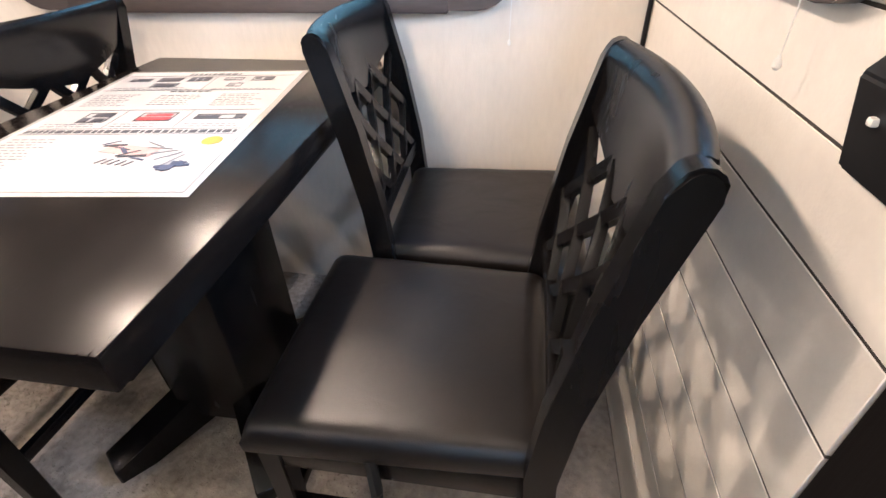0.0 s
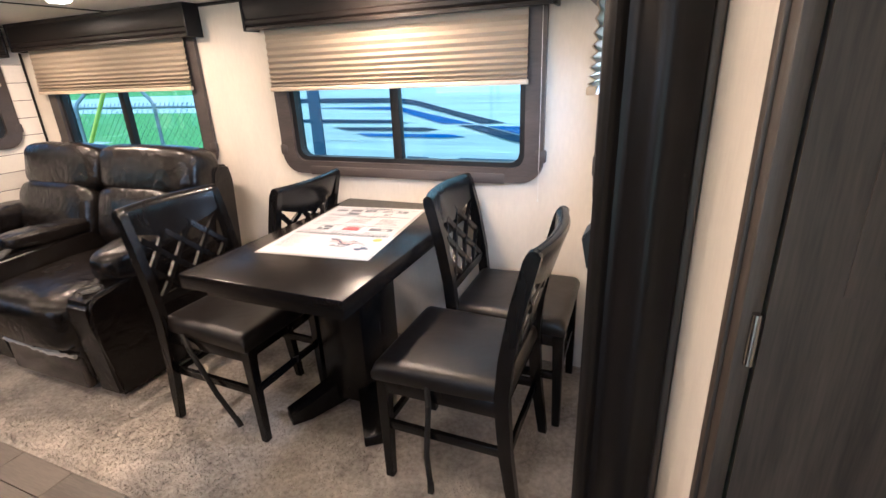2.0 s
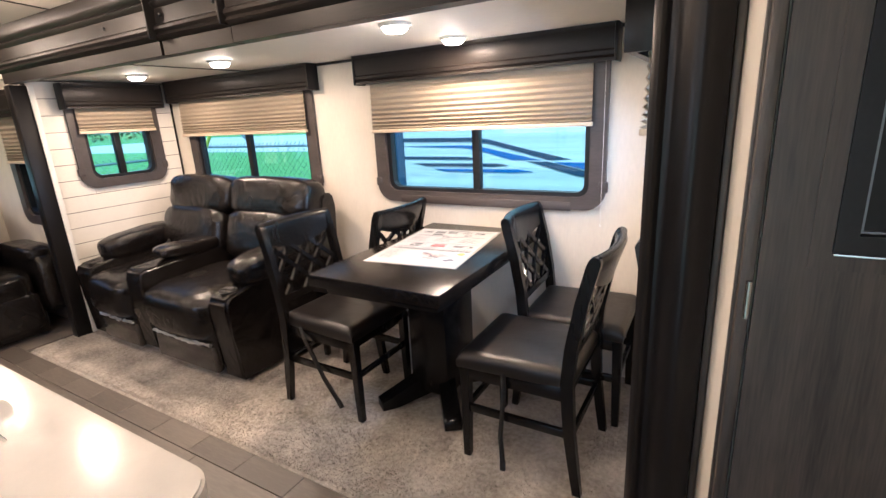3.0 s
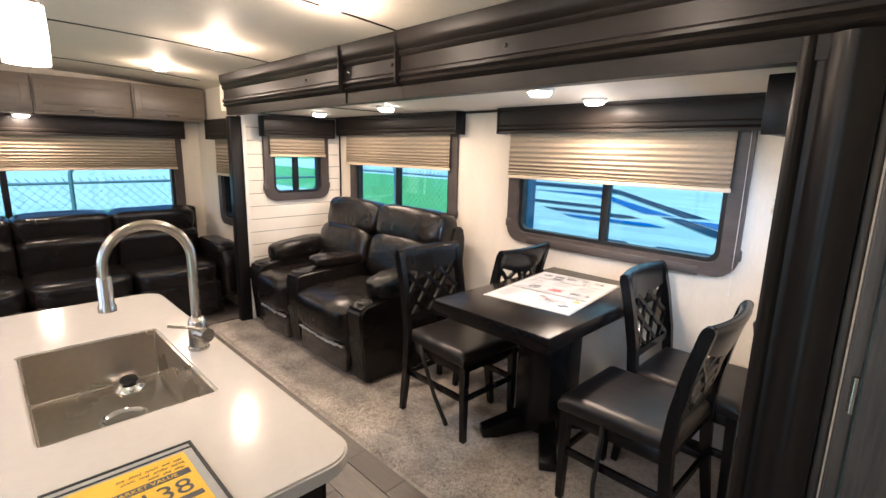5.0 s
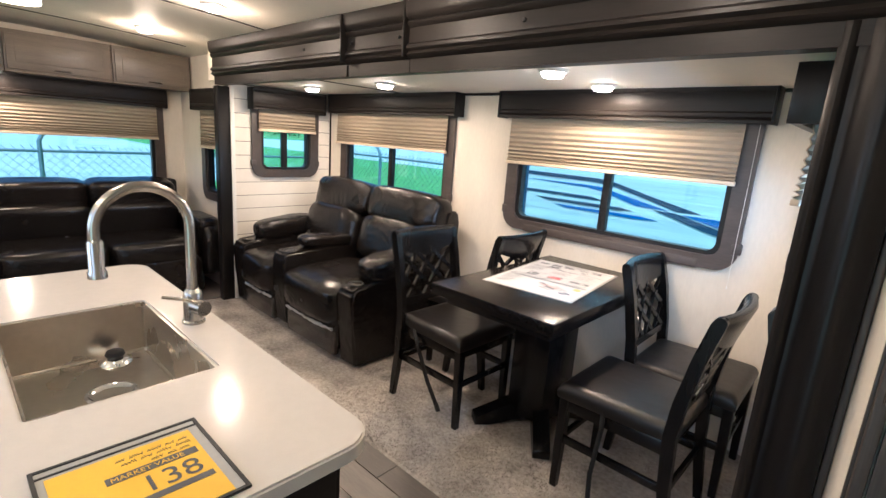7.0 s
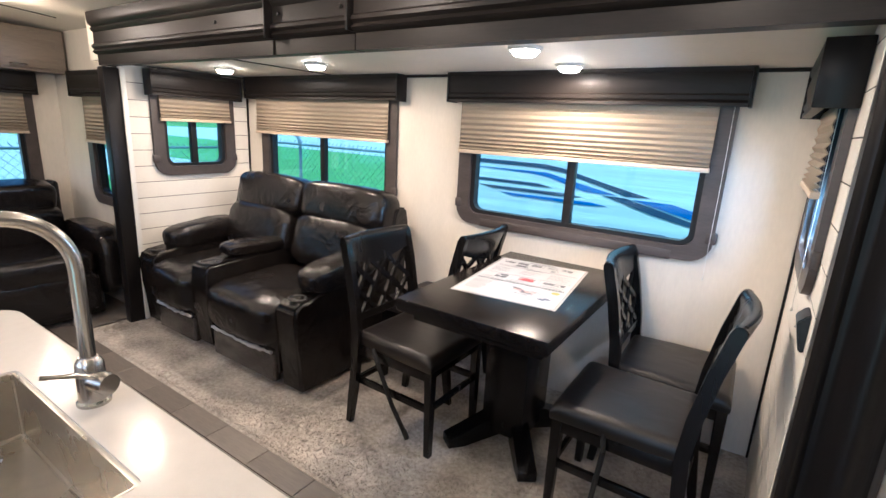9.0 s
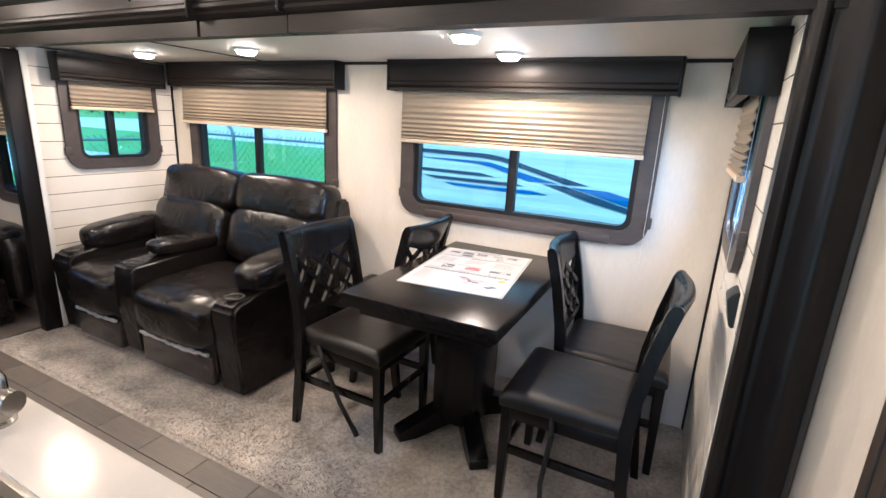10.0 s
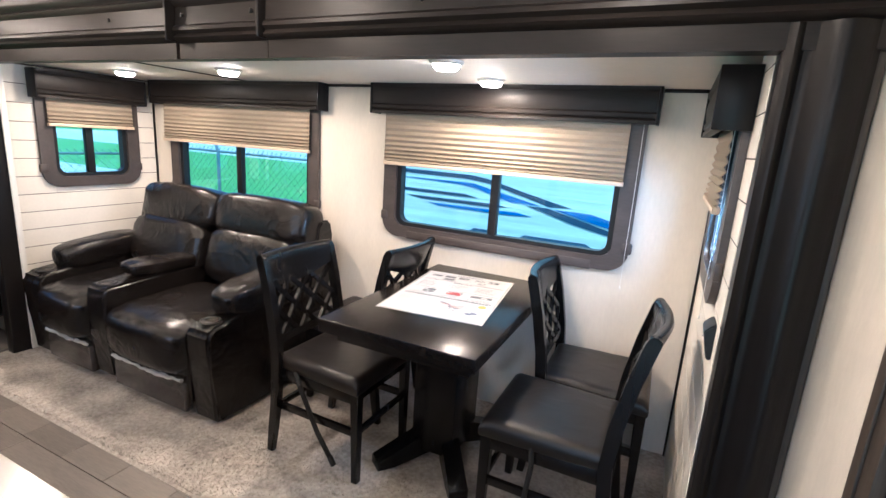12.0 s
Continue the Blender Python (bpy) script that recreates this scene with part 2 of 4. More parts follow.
def lathe(profile, cx, cy, cz, seg=28):
    """Turned about an upright axis: pairs of radius and height."""
    bm = bmesh.new()
    rings = [[bm.verts.new((cx + r * math.cos(2 * math.pi * k / seg), cy + r * math.sin(2 * math.pi * k / seg), cz + h)) for k in range(seg)] for r, h in profile]
    for a, b in zip(rings, rings[1:]):
        for k in range(seg):
            bm.faces.new((a[k], a[(k + 1) % seg], b[(k + 1) % seg], b[k]))
    bm.faces.new(rings[0][::-1])
    bm.faces.new(rings[-1])
    return bm


def rounded(u0, u1, v0, v1, r, n=6):
    """A rectangle's outline with rounded corners."""
    out = []
    for cu, cv, a in ((u1 - r, v1 - r, 0), (u0 + r, v1 - r, 90), (u0 + r, v0 + r, 180), (u1 - r, v0 + r, 270)):
        for k in range(n + 1):
            t = radians(a + 90 * k / n)
            out.append((cu + r * math.cos(t), cv + r * math.sin(t)))
    return out


def ring(outer, inner, axis, a0, a1):
    """A flat frame between two outlines of the same number of points, from a0 to a1 in depth."""
    bm = bmesh.new()
    def place(p, a):
        return {"x": (a, p[0], p[1]), "y": (p[0], a, p[1]), "z": (p[0], p[1], a)}[axis]
    loops = [[bm.verts.new(place(p, a)) for p in o] for o, a in ((outer, a0), (outer, a1), (inner, a1), (inner, a0))]
    n = len(outer)
    for a, b in zip(loops, loops[1:] + loops[:1]):
        for k in range(n):
            bm.faces.new((a[k], a[(k + 1) % n], b[(k + 1) % n], b[k]))
    return bm


def holed(u0, u1, v0, v1, holes, axis, a0, a1):
    """A wall slab with rectangular openings."""
    bm = bmesh.new()
    us = sorted({u0, u1, *(h[0] for h in holes), *(h[1] for h in holes)})
    vs = sorted({v0, v1, *(h[2] for h in holes), *(h[3] for h in holes)})
    for i in range(len(us) - 1):
        for j in range(len(vs) - 1):
            mu, mv = (us[i] + us[i + 1]) / 2, (vs[j] + vs[j + 1]) / 2
            if any(h[0] < mu < h[1] and h[2] < mv < h[3] for h in holes):
                continue
            o = [(us[i], vs[j]), (us[i + 1], vs[j]), (us[i + 1], vs[j + 1]), (us[i], vs[j + 1])]
            add_prism(bm, o, axis, a0, a1)
    bmesh.ops.remove_doubles(bm, verts=bm.verts, dist=1e-5)
    seen = {}
    for f in list(bm.faces):
        seen.setdefault(frozenset(f.verts), []).append(f)
    gone = [f for fs in seen.values() if len(fs) > 1 for f in fs]
    bmesh.ops.delete(bm, geom=gone, context="FACES_ONLY")
    return bm


# ---- plan ----
YW, XR, XL, ZS = 1.79, 1.285, -2.40, 1.705   # slide-out: window wall, its two ends, its ceiling
YO, XB, YS = 0.70, -3.50, 0.90               # opening's face, rear wall, side wall behind the opening
WIN_D, WIN_R = (-0.30, 0.905, 0.93, 1.66), (-2.13, -0.925, 0.93, 1.66)
WIN_S, WIN_W = (1.115, 1.575, 1.04, 1.66), (1.03, 1.49, 1.055, 1.66)
WIN_B, WIN_E = (-1.75, 0.66, 0.82, 1.62), (-2.93, -2.52, 0.80, 1.62)

# ---- large structure ----
solid("wall_window", holed(XL - 0.08, XR + 0.08, -0.03, ZS + 0.02, [WIN_D, WIN_R], "y", YW, YW + 0.05), "wall", "cream vinyl wall with two wide windows", "wall")
solid("wall_end_far", holed(0.86, YW, -0.03, ZS + 0.02, [WIN_S], "x", XL - 0.05, XL - 0.012), "joint", "end wall behind white shiplap boards", "wall")
solid("wall_end_near", holed(0.80, YW, -0.03, ZS + 0.02, [WIN_W], "x", XR + 0.012, XR + 0.05), "joint", "end wall behind white shiplap boards", "wall")
solid("wall_rear", holed(-2.0, YS + 0.05, -0.05, 2.05, [WIN_B], "x", XB - 0.05, XB), "wall", "cream rear wall with a wide window", "wall")
solid("wall_side", holed(XB, XL - 0.052, -0.05, 2.05, [WIN_E], "y", YS, YS + 0.05), "wall", "cream side wall with a narrow window", "wall")
# Out of view: doorway and window opening are added to admit daylight.
solid("wall_kitchen", holed(XB, 2.6, -0.05, 2.05, [(0.85, 1.60, 0.0, 1.90), (-1.2, 0.2, 1.05, 1.6)], "y", -2.05, -2.0), "wall", "plain cream kitchen wall, unseen, with doorway and window openings added for daylight", "wall")
solid("wall_hall", box(2.55, 2.6, -2.0, 0.42, -0.05, 2.05, 0), "wall", "plain cream wall closing the hall", "wall")
solid("wall_post_backing", box(1.338, 1.511, 0.862, 0.90, -0.02, 2.03, 0), "wall", "wall behind the slide-out post", "wall")
solid("wall_above_opening", box(XL - 0.06, 1.56, 0.84, 0.88, ZS + 0.025, 2.05, 0), "wall", "wall over the slide-out opening", "wall")
solid("wall_over_door", box(1.515, 2.55, 0.40, 0.44, 1.96, 2.05, 0), "wall", "wall strip over the door", "wall")
solid("wall_door_side", box(2.20, 2.55, 0.40, 0.44, -0.02, 1.96, 0), "wall", "wall strip beside the door", "wall")
solid("wall_return", prism([(1.4775, 0.757), (1.4775, 0.861), (1.56, 0.861), (1.56, 0.4875), (1.5075, 0.4875)], "z", -0.02, 2.03), "wall", "narrow cream wall beside the slide-out post", "wall")
solid("floor", box(XB, 2.6, -2.0, 0.90, -0.06, -0.024, 0), "subfloor", "dark subfloor under vinyl planks", "floor")


def carpet():
    bm = bmesh.new()
    nx, ny = 120, 44
    x0, x1, y0, y1 = XL, XR, 0.50, YW
    vs = [[bm.verts.new((x0 + (x1 - x0) * i / nx, y0 + (y1 - y0) * j / ny, -0.004 + 0.003 * noise.noise(Vector((i * 0.9, j * 0.9, 0))) + (-0.012 if j == 0 else 0))) for i in range(nx + 1)] for j in range(ny + 1)]
    for j in range(ny):
        for i in range(nx):
            bm.faces.new((vs[j][i], vs[j][i + 1], vs[j + 1][i + 1], vs[j + 1][i]))
    low = [bm.verts.new((x, y, -0.03)) for x, y in ((x0, y0), (x1, y0), (x1, y1), (x0, y1))]
    bm.faces.new(low)
    bm.faces.new([low[0], *vs[0], low[1]][::-1])
    return bm


solid("floor_carpet", carpet(), "carpet", "mottled grey-beige cut-pile carpet", "carpet")
def tufts():
    """Short upright yarn ends over the carpet."""
    g = np.random.RandomState(5)
    n = 110000
    x, y = g.uniform(XL + 0.01, XR - 0.01, n), g.uniform(0.505, YW - 0.01, n)
    a, h, w = g.uniform(0, math.pi, n), g.uniform(0.003, 0.007, n), g.uniform(0.0015, 0.0032, n)
    lean = g.uniform(-0.005, 0.005, (n, 2))
    v = np.zeros((n, 3, 3))
    v[:, 0] = np.stack([x - w * np.cos(a), y - w * np.sin(a), np.full(n, -0.006)], 1)
    v[:, 1] = np.stack([x + w * np.cos(a), y + w * np.sin(a), np.full(n, -0.006)], 1)
    v[:, 2] = np.stack([x + lean[:, 0], y + lean[:, 1], h - 0.004], 1)
    me = bpy.data.meshes.new("carpet_pile")
    me.from_pydata(v.reshape(-1, 3).tolist(), [], np.arange(3 * n).reshape(-1, 3).tolist())
    me.materials.append(M["carpet"])
    return me


tagged(new("carpet_pile", tufts()), "short grey-beige carpet yarn ends", "carpet", "", "stuff")
solid("floor_slide", box(XL - 0.05, XR + 0.05, 0.52, YW + 0.05, -0.06, -0.031, 0), "subfloor", "slide-out floor under the carpet", "floor")


def ceiling_z(y):
    return 1.95 + 0.055 * (1 - ((y + 0.55) / 1.3) ** 2)


bm = bmesh.new()
cy = [-2.0 + 2.9 * k / 20 for k in range(21)]
add_prism(bm, [(y, ceiling_z(y)) for y in cy] + [(y, ceiling_z(y) + 0.04) for y in reversed(cy)], "x", XB, 2.6)
solid("ceiling", bm, "ceil", "pale vinyl ceiling panels, gently arched", "ceiling")
solid("ceiling_slide", box(XL - 0.05, XR + 0.05, 0.76, YW + 0.05, ZS, ZS + 0.02, 0), "ceil", "flat pale slide-out ceiling", "ceiling")
for x in (-0.21, -1.47, -2.75, 1.05):
    bm = bmesh.new()
    ys = [y for y in cy if y < 0.70] + [0.70]
    add_prism(bm, [(y, ceiling_z(y) - 0.004) for y in ys] + [(y, ceiling_z(y) + 0.004) for y in reversed(ys)], "x", x - 0.006, x + 0.006)
    solid("trim", bm, "trim", "thin dark batten over a ceiling joint", "trim")
solid("trim", box(XL, XR, YW - 0.012, YW - 0.001, ZS - 0.016, ZS - 0.001, 0.003), "trim", "dark strip where wall meets slide-out ceiling", "trim")
solid("trim", box(-1.35, -1.342, 0.80, YW - 0.02, ZS - 0.005, ZS + 0.002, 0), "trim", "thin dark joint strip on the slide-out ceiling", "trim")
solid("trim", box(XR - 0.012, XR - 0.002, YW - 0.014, YW - 0.002, 0, 1.55, 0.003), "trimv", "dark corner bead", "trim")
solid("trim", box(XL + 0.002, XL + 0.014, YW - 0.014, YW - 0.002, 0, 1.55, 0.003), "trimv", "dark corner bead", "trim")


def header():
    """The dark moulded beam over the slide-out opening."""
    h = thing("header_beam", "glossy dark wood-grain beam with moulded ridges and a hatch", "beam", (-0.5, 0.75, 1.70), kind="structure")
    def outline(d=0.0):
        pts = [(YO + 0.030, 1.665), (YO + 0.030, 1.722), (YO + 0.012, 1.730), (YO + 0.004, 1.738), (YO + 0.012, 1.746), (YO + 0.016, 1.752), (YO + 0.002, 1.762),
               (YO + 0.004, 1.775), (YO + 0.016, 1.784), (YO + 0.018, 1.845), (YO + 0.006, 1.855), (YO + 0.002, 1.866), (YO + 0.012, 1.874), (YO - 0.004, 1.886), (YO - 0.010, 1.905), (YO - 0.010, 1.95)]
        return [(y + d, z) for y, z in pts] + [(0.80, 1.95), (0.80, 1.722), (0.79, 1.665)]
    part("beam", prism(outline(), "x", -2.30, -0.665), "trim", h)
    part("hatch", prism(outline(0.006), "x", -0.655, -0.205), "trim", h)
    part("beam", prism(outline(), "x", -0.195, 1.50), "trim", h)
    for x in (-0.66, -0.20):
        part("joint_cover", box(x - 0.006, x + 0.006, YO - 0.016, 0.74, 1.725, 1.93, 0.003), "trimv", h)
    for x in (-1.05, -0.61, -0.26, 0.40):
        part("knob", lathe([(0.0075, 0), (0.0085, 0.004), (0.0055, 0.008)], 0, 0, 0, 14), "black", h).matrix_basis = pose(x, YO + 0.019, 1.815, 90)


header()


def post(x0, x1, beads, label):
    """An upright with rounded beads on its face."""
    p = thing("post", label, "post", ((x0 + x1) / 2, 0.76, 0), kind="structure")
    out = []
    n = 26
    for k in range(n + 1):
        x = x0 + (x1 - x0) * k / n
        y = 0.735
        for c, w, h in beads:
            u = (x - c) / w
            if abs(u) < 1:
                y -= h * math.cos(u * math.pi / 2)
        out.append((x, y))
    part("upright", prism(out + [(x1, 0.795), (x0, 0.795)], "z", -0.02, 1.72), "trimv", p)
    return p


p = post(1.287, 1.455, [(1.306, 0.018, 0.016), (1.396, 0.056, 0.032)], "tall dark wood-grain post with rounded beads")
part("edge_strip", box(1.456, 1.476, 0.752, 0.86, -0.02, 1.94, 0.006, 3), "door", p, "brown wood-grain edge strip")
p = thing("post", "tall dark wood-grain jamb of the slide-out opening", "post", (-2.36, 0.79, 0), kind="structure")
part("upright", box(-2.392, -2.318, 0.752, 0.858, -0.02, 1.664, 0.008, 3), "trimv", p)
part("edge_strip", box(-2.3175, -2.306, 0.842, 0.872, 0.0, 1.664, 0.003), "white", p, "pale edge strip")
solid("wall_corner", box(-2.46, -2.31, 0.75, 0.88, 1.70, 1.95, 0.003), "wall", "cream panel above the jamb", "wall")


def shiplap(name, x, side, y0, y1, hole, zs):
    """White boards with open joints, cut round a window."""
    w = tagged(new(name), "white horizontal shiplap boards with dark joints", "wall cladding", "", "structure")
    BASE[w] = Matrix()
    xa, xb = (x - 0.011, x) if side > 0 else (x, x + 0.011)
    z = zs
    while z < ZS:
        a, b = max(z, 0.0), min(z + 0.1042, ZS - 0.002)
        spans = [(y0, y1)]
        if b > hole[2] and a < hole[3]:
            spans = [(y0, hole[0]), (hole[1], y1)]
            if hole[2] - a > 0.01:
                part("board", box(xa, xb, hole[0] + 0.0005, hole[1] - 0.0005, a, hole[2], 0.0008, 1), "ship", w)
        for s, e in spans:
            if b - a > 0.01:
                part("board", box(xa, xb, s, e, a, b, 0.0008, 1), "ship", w)
        ja, jb = (x - 0.010, x - 0.0012) if side > 0 else (x + 0.0012, x + 0.010)
        for s, e in spans:
            if 0 < b < ZS - 0.01:
                part("joint", box(ja, jb, s, e, b - 0.0005, z + 0.1085, 0), "joint", w)
        z += 0.108


# ---- windows ----
def window(name, label, axis, wall, out, hole, split, curtain, blind_bottom, flare=True, deep=0.045):
    """Frame, panes, pleated shade and valance. out: +1 when the outdoors lies towards plus."""
    u0, u1, v0, v1 = hole
    at = {"y": ((u0 + u1) / 2, wall, v0), "x": (wall, (u0 + u1) / 2, v0)}[axis]
    w = thing(name, label, "window", at, kind="structure")
    s = -out
    def depth(a, b):
        return sorted((wall + s * a, wall + s * b))
    def slab(ua, ub, va, vb, a, b, bev=0.002):
        lo, hi = depth(a, b)
        return box(ua, ub, lo, hi, va, vb, bev) if axis == "y" else box(lo, hi, ua, ub, va, vb, bev)
    lo, hi = depth(0.001, 0.022)
    tf = part("window_trim", ring(rounded(u0 - 0.075, u1 + 0.075, v0 - 0.06, v1, 0.10), rounded(u0 + 0.004, u1 - 0.004, v0 + 0.004, v1 - 0.004, 0.06), axis, lo, hi), "frame", w, "brown wood-grain window surround")
    if flare:
        for ua, ub in ((u0 - 0.086, u0 - 0.04), (u1 + 0.04, u1 + 0.086)):
            part("corner_block", slab(ua, ub, v0 + 0.03, v0 + 0.085, 0.002, 0.025, 0.008), "frame", w)
        if axis == "y":
            part("sill_rail", slab(u0 + 0.09, u1 - 0.09, v0 - 0.066, v0 - 0.02, 0.002, 0.025, 0.004), "frame", w)
    lo, hi = depth(-deep, 0.004)
    part("window_frame", ring(rounded(u0, u1, v0, v1, 0.065), rounded(u0 + 0.03, u1 - 0.03, v0 + 0.025, v1 - 0.03, 0.045), axis, lo, hi), "black", w, "black aluminium window frame")
    for c in split:
        part("mullion", slab(c - 0.022, c + 0.022, v0 + 0.02, v1 - 0.02, -0.035, 0.002), "black", w)
    edges = [u0 + 0.028, *split, u1 - 0.028]
    for k in range(len(edges) - 1):
        g = part("pane", slab(edges[k] + 0.004, edges[k + 1] - 0.004, v0 + 0.02, v1 - 0.02, -0.030 - 0.006 * k, -0.026 - 0.006 * k, 0), "pane", w)
        g.visible_shadow = False
    c0, c1, ztop = curtain
    # pleated shade
    bl = thing("pleated_shade", "tan pleated fabric shade, half lowered", "window shade", {"y": ((c0 + c1) / 2, wall + s * 0.05, blind_bottom), "x": (wall + s * 0.05, (c0 + c1) / 2, blind_bottom)}[axis], "pleated shades")
    pl, z, k = [], blind_bottom + 0.018, 0
    top = ztop - 0.03
    gap = top - z
    n = max(8, int(gap / 0.0125) // 2 * 2)
    for k in range(n + 1):
        f = k / n
        pl.append((0.038 + (0.019 * (1 - 0.75 * f) if k % 2 else 0.0), z + gap * (0.55 * f + 0.45 * f * f)))
    face = [(wall + s * d, q) for d, q in pl]
    rear = [(wall + s * (d - 0.004), q) for d, q in reversed(pl)]
    part("fabric", prism(face + rear, {"y": "x", "x": "y"}[axis], c0 + 0.004, c1 - 0.004), "blind", bl, sharp=10)
    part("bottom_rail", slab(c0, c1, blind_bottom, blind_bottom + 0.02, 0.032, 0.056, 0.004), "rail", bl, "tan bottom rail")
    # valance
    va = thing("valance", "glossy dark wood-grain valance box above a window", "valance", {"y": ((u0 + u1) / 2, wall + s * 0.05, ztop), "x": (wall + s * 0.05, (u0 + u1) / 2, ztop)}[axis], "window valances")
    d0, h0 = ztop - 0.045, 0.165
    prof = [(0.068, 0), (0.094, 0), (0.094, 0.014), (0.086, 0.020), (0.094, 0.027), (0.096, 0.042), (0.089, 0.050), (0.091, 0.062), (0.096, 0.10), (0.090, 0.135), (0.097, 0.146), (0.097, h0), (0.068, h0)]
    part("front", prism([(wall + s * d, d0 + z) for d, z in prof], {"y": "x", "x": "y"}[axis], c0 - 0.055, c1 + 0.095 if axis == "y" else c1 + 0.06), "trim", va)
    for ua in (c0 - 0.068, c1 + (0.095 if axis == "y" else 0.06)):
        part("end_panel", slab(ua, ua + 0.013, d0 - 0.002, d0 + h0, 0.001, 0.099, 0.003), "trimv", va)
    return w


window("window_1", "wide sliding window by the dining table, with a brown surround", "y", YW, 1, WIN_D, [0.29], (-0.365, 0.915, 1.595), 1.275)
window("window_2", "wide sliding window behind the loveseat, with a brown surround", "y", YW, 1, WIN_R, [-1.545], (-2.235, -0.90, 1.595), 1.295)
window("window_3", "small sliding window in the shiplap end wall", "x", XL, -1, WIN_S, [1.335], (1.085, 1.605, 1.565), 1.355)
window("window_4", "small sliding window in the near shiplap wall", "x", XR, 1, WIN_W, [1.26], (1.0, 1.52, 1.55), 1.27, deep=0.09)
window("window_5", "wide rear window behind the sofa", "x", XB, -1, WIN_B, [-0.55], (-1.8, 0.68, 1.535), 1.21, flare=False)
window("window_6", "narrow side window beside the sofa", "y", YS, 1, WIN_E, [-2.72], (-2.95, -2.51, 1.535), 1.18, flare=False)
for x, y, n in ((0.965, YW - 0.035, 0.80), (XR - 0.030, 1.065, 0.935)):
    c = thing("shade_cord", "thin pale shade cord with a small tassel", "cord", (x, y, n))
    part("cord", tube([(x, y, 1.56), (x + 0.002, y - 0.003, 1.2), (x, y, n + 0.012)], 0.0010, 6), "white", c)
    part("tassel", lathe([(0.001, 0.012), (0.004, 0.006), (0.0045, 0.0), (0.002, -0.003)], x, y, n, 10), "white", c)

# ---- lamps ----
def puck(x, y, z, power, r=0.050, wide=False):
    l = thing("ceiling_light", "small round lit ceiling puck light", "ceiling light", (x, y, z), "puck lights")
    part("rim", lathe([(r + 0.014, 0), (r + 0.014, -0.006), (r + 0.004, -0.014), (r, -0.010), (r, 0)], x, y, z - 0.0005), "white", l, "white rim")
    part("diffuser", lathe([(r - 0.001, -0.006), (r - 0.003, -0.020), (r * 0.75, -0.030), (0.004, -0.033)], x, y, z - 0.001), "puck", l, "glowing diffuser")
    if wide:
        la = new("lamp", bpy.data.lights.new("lamp", "POINT"))
        la.data.shadow_soft_size, la.data.energy, la.data.color = 0.03, power, WARM
        la.matrix_basis = pose(x, y, z - 0.085)
    else:
        la = new("lamp", bpy.data.lights.new("lamp", "AREA"))
        la.data.shape, la.data.size, la.data.energy, la.data.color = "DISK", 0.06, power, WARM
        la.matrix_basis = pose(x, y, z - 0.037)
    return l


for x, y in ((0.32, 1.065), (0.32, 1.53), (-0.98, 1.24), (-1.88, 1.28)):
    puck(x, y, ZS, 6.0)
for x in (0.95, -0.12, -1.27, -2.40):
    puck(x, 0.33, ceiling_z(0.33) + 0.001, 2.3 if x > 0.5 else 4.0, wide=True)
    # Added second row over the unseen kitchen side; its lights are assumed.
    puck(x, -1.45, ceiling_z(-1.45) + 0.001, 4.5, wide=True)


def pendant(x, y, z):
    l = thing("pendant_lamp", "lit frosted glass cylinder pendant on a thin cord", "pendant lamp", (x, y, ceiling_z(y)), "pendant lamps")
    top = ceiling_z(y)
    part("canopy", lathe([(0.045, 0.001), (0.045, -0.012), (0.012, -0.022)], x, y, top), "nickel", l)
    part("cord", tube([(x, y, top - 0.02), (x, y, z + 0.165)], 0.003, 8), "black", l)
    part("socket_cap", lathe([(0.012, 0.175), (0.02, 0.165), (0.024, 0.150), (0.050, 0.148), (0.050, 0.143), (0.02, 0.141)], x, y, z), "nickel", l)
    part("shade", lathe([(0.049, 0.140), (0.051, 0.07), (0.049, 0.0), (0.045, 0.0), (0.046, 0.07), (0.045, 0.136)], x, y, z), "shade", l, "frosted white glass cylinder")
    la = new("lamp", bpy.data.lights.new("lamp", "POINT"))
    la.data.energy, la.data.color, la.data.shadow_soft_size = 2.0, WARM, 0.03
    la.matrix_basis = pose(x, y, z - 0.01)


pendant(-0.10, -0.587, 1.632)

# ---- dining ----
def table():
    t = thing("dining_table", "dark espresso wooden pedestal dining table against the wall", "table", (0.32, 1.27, 0))
    part("tabletop", box(0.0, 0.638, 0.76, 1.775, 0.698, 0.75, 0.003, 2), "table", t)
    part("apron", box(0.06, 0.605, 0.80, 1.73, 0.660, 0.699, 0.003), "chair", t)
    part("cleat", box(0.12, 0.52, 1.06, 1.50, 0.62, 0.6605, 0.004), "chair", t)
    part("pedestal", box(0.225, 0.425, 1.14, 1.42, 0.06, 0.622, 0.006, 2), "chair", t)
    for a in (234, 306, 126, 54):
        m = Matrix.Translation((0.325, 1.28, 0)) @ Matrix.Rotation(radians(a), 4, "Z")
        bm = prism([(0.08, 0.03), (0.27, 0.0), (0.345, 0.0), (0.345, 0.045), (0.26, 0.075), (0.14, 0.125), (0.08, 0.14)], "y", -0.04, 0.04)
        bmesh.ops.bevel(bm, geom=bm.edges[:], offset=0.004, segments=1, affect="EDGES")
        bmesh.ops.transform(bm, matrix=m, verts=bm.verts)
        part("foot", bm, "chair", t)


table()


def back_x(z):
    """How far back the chair's stile stands at a height."""
    pts = ((0, -0.245), (0.25, -0.212), (0.45, -0.200), (0.58, -0.212), (0.75, -0.243), (0.93, -0.288))
    for (a, xa), (b, xb) in zip(pts, pts[1:]):
        if z <= b:
            f = (z - a) / (b - a)
            return xa + (xb - xa) * f
    return pts[-1][1]


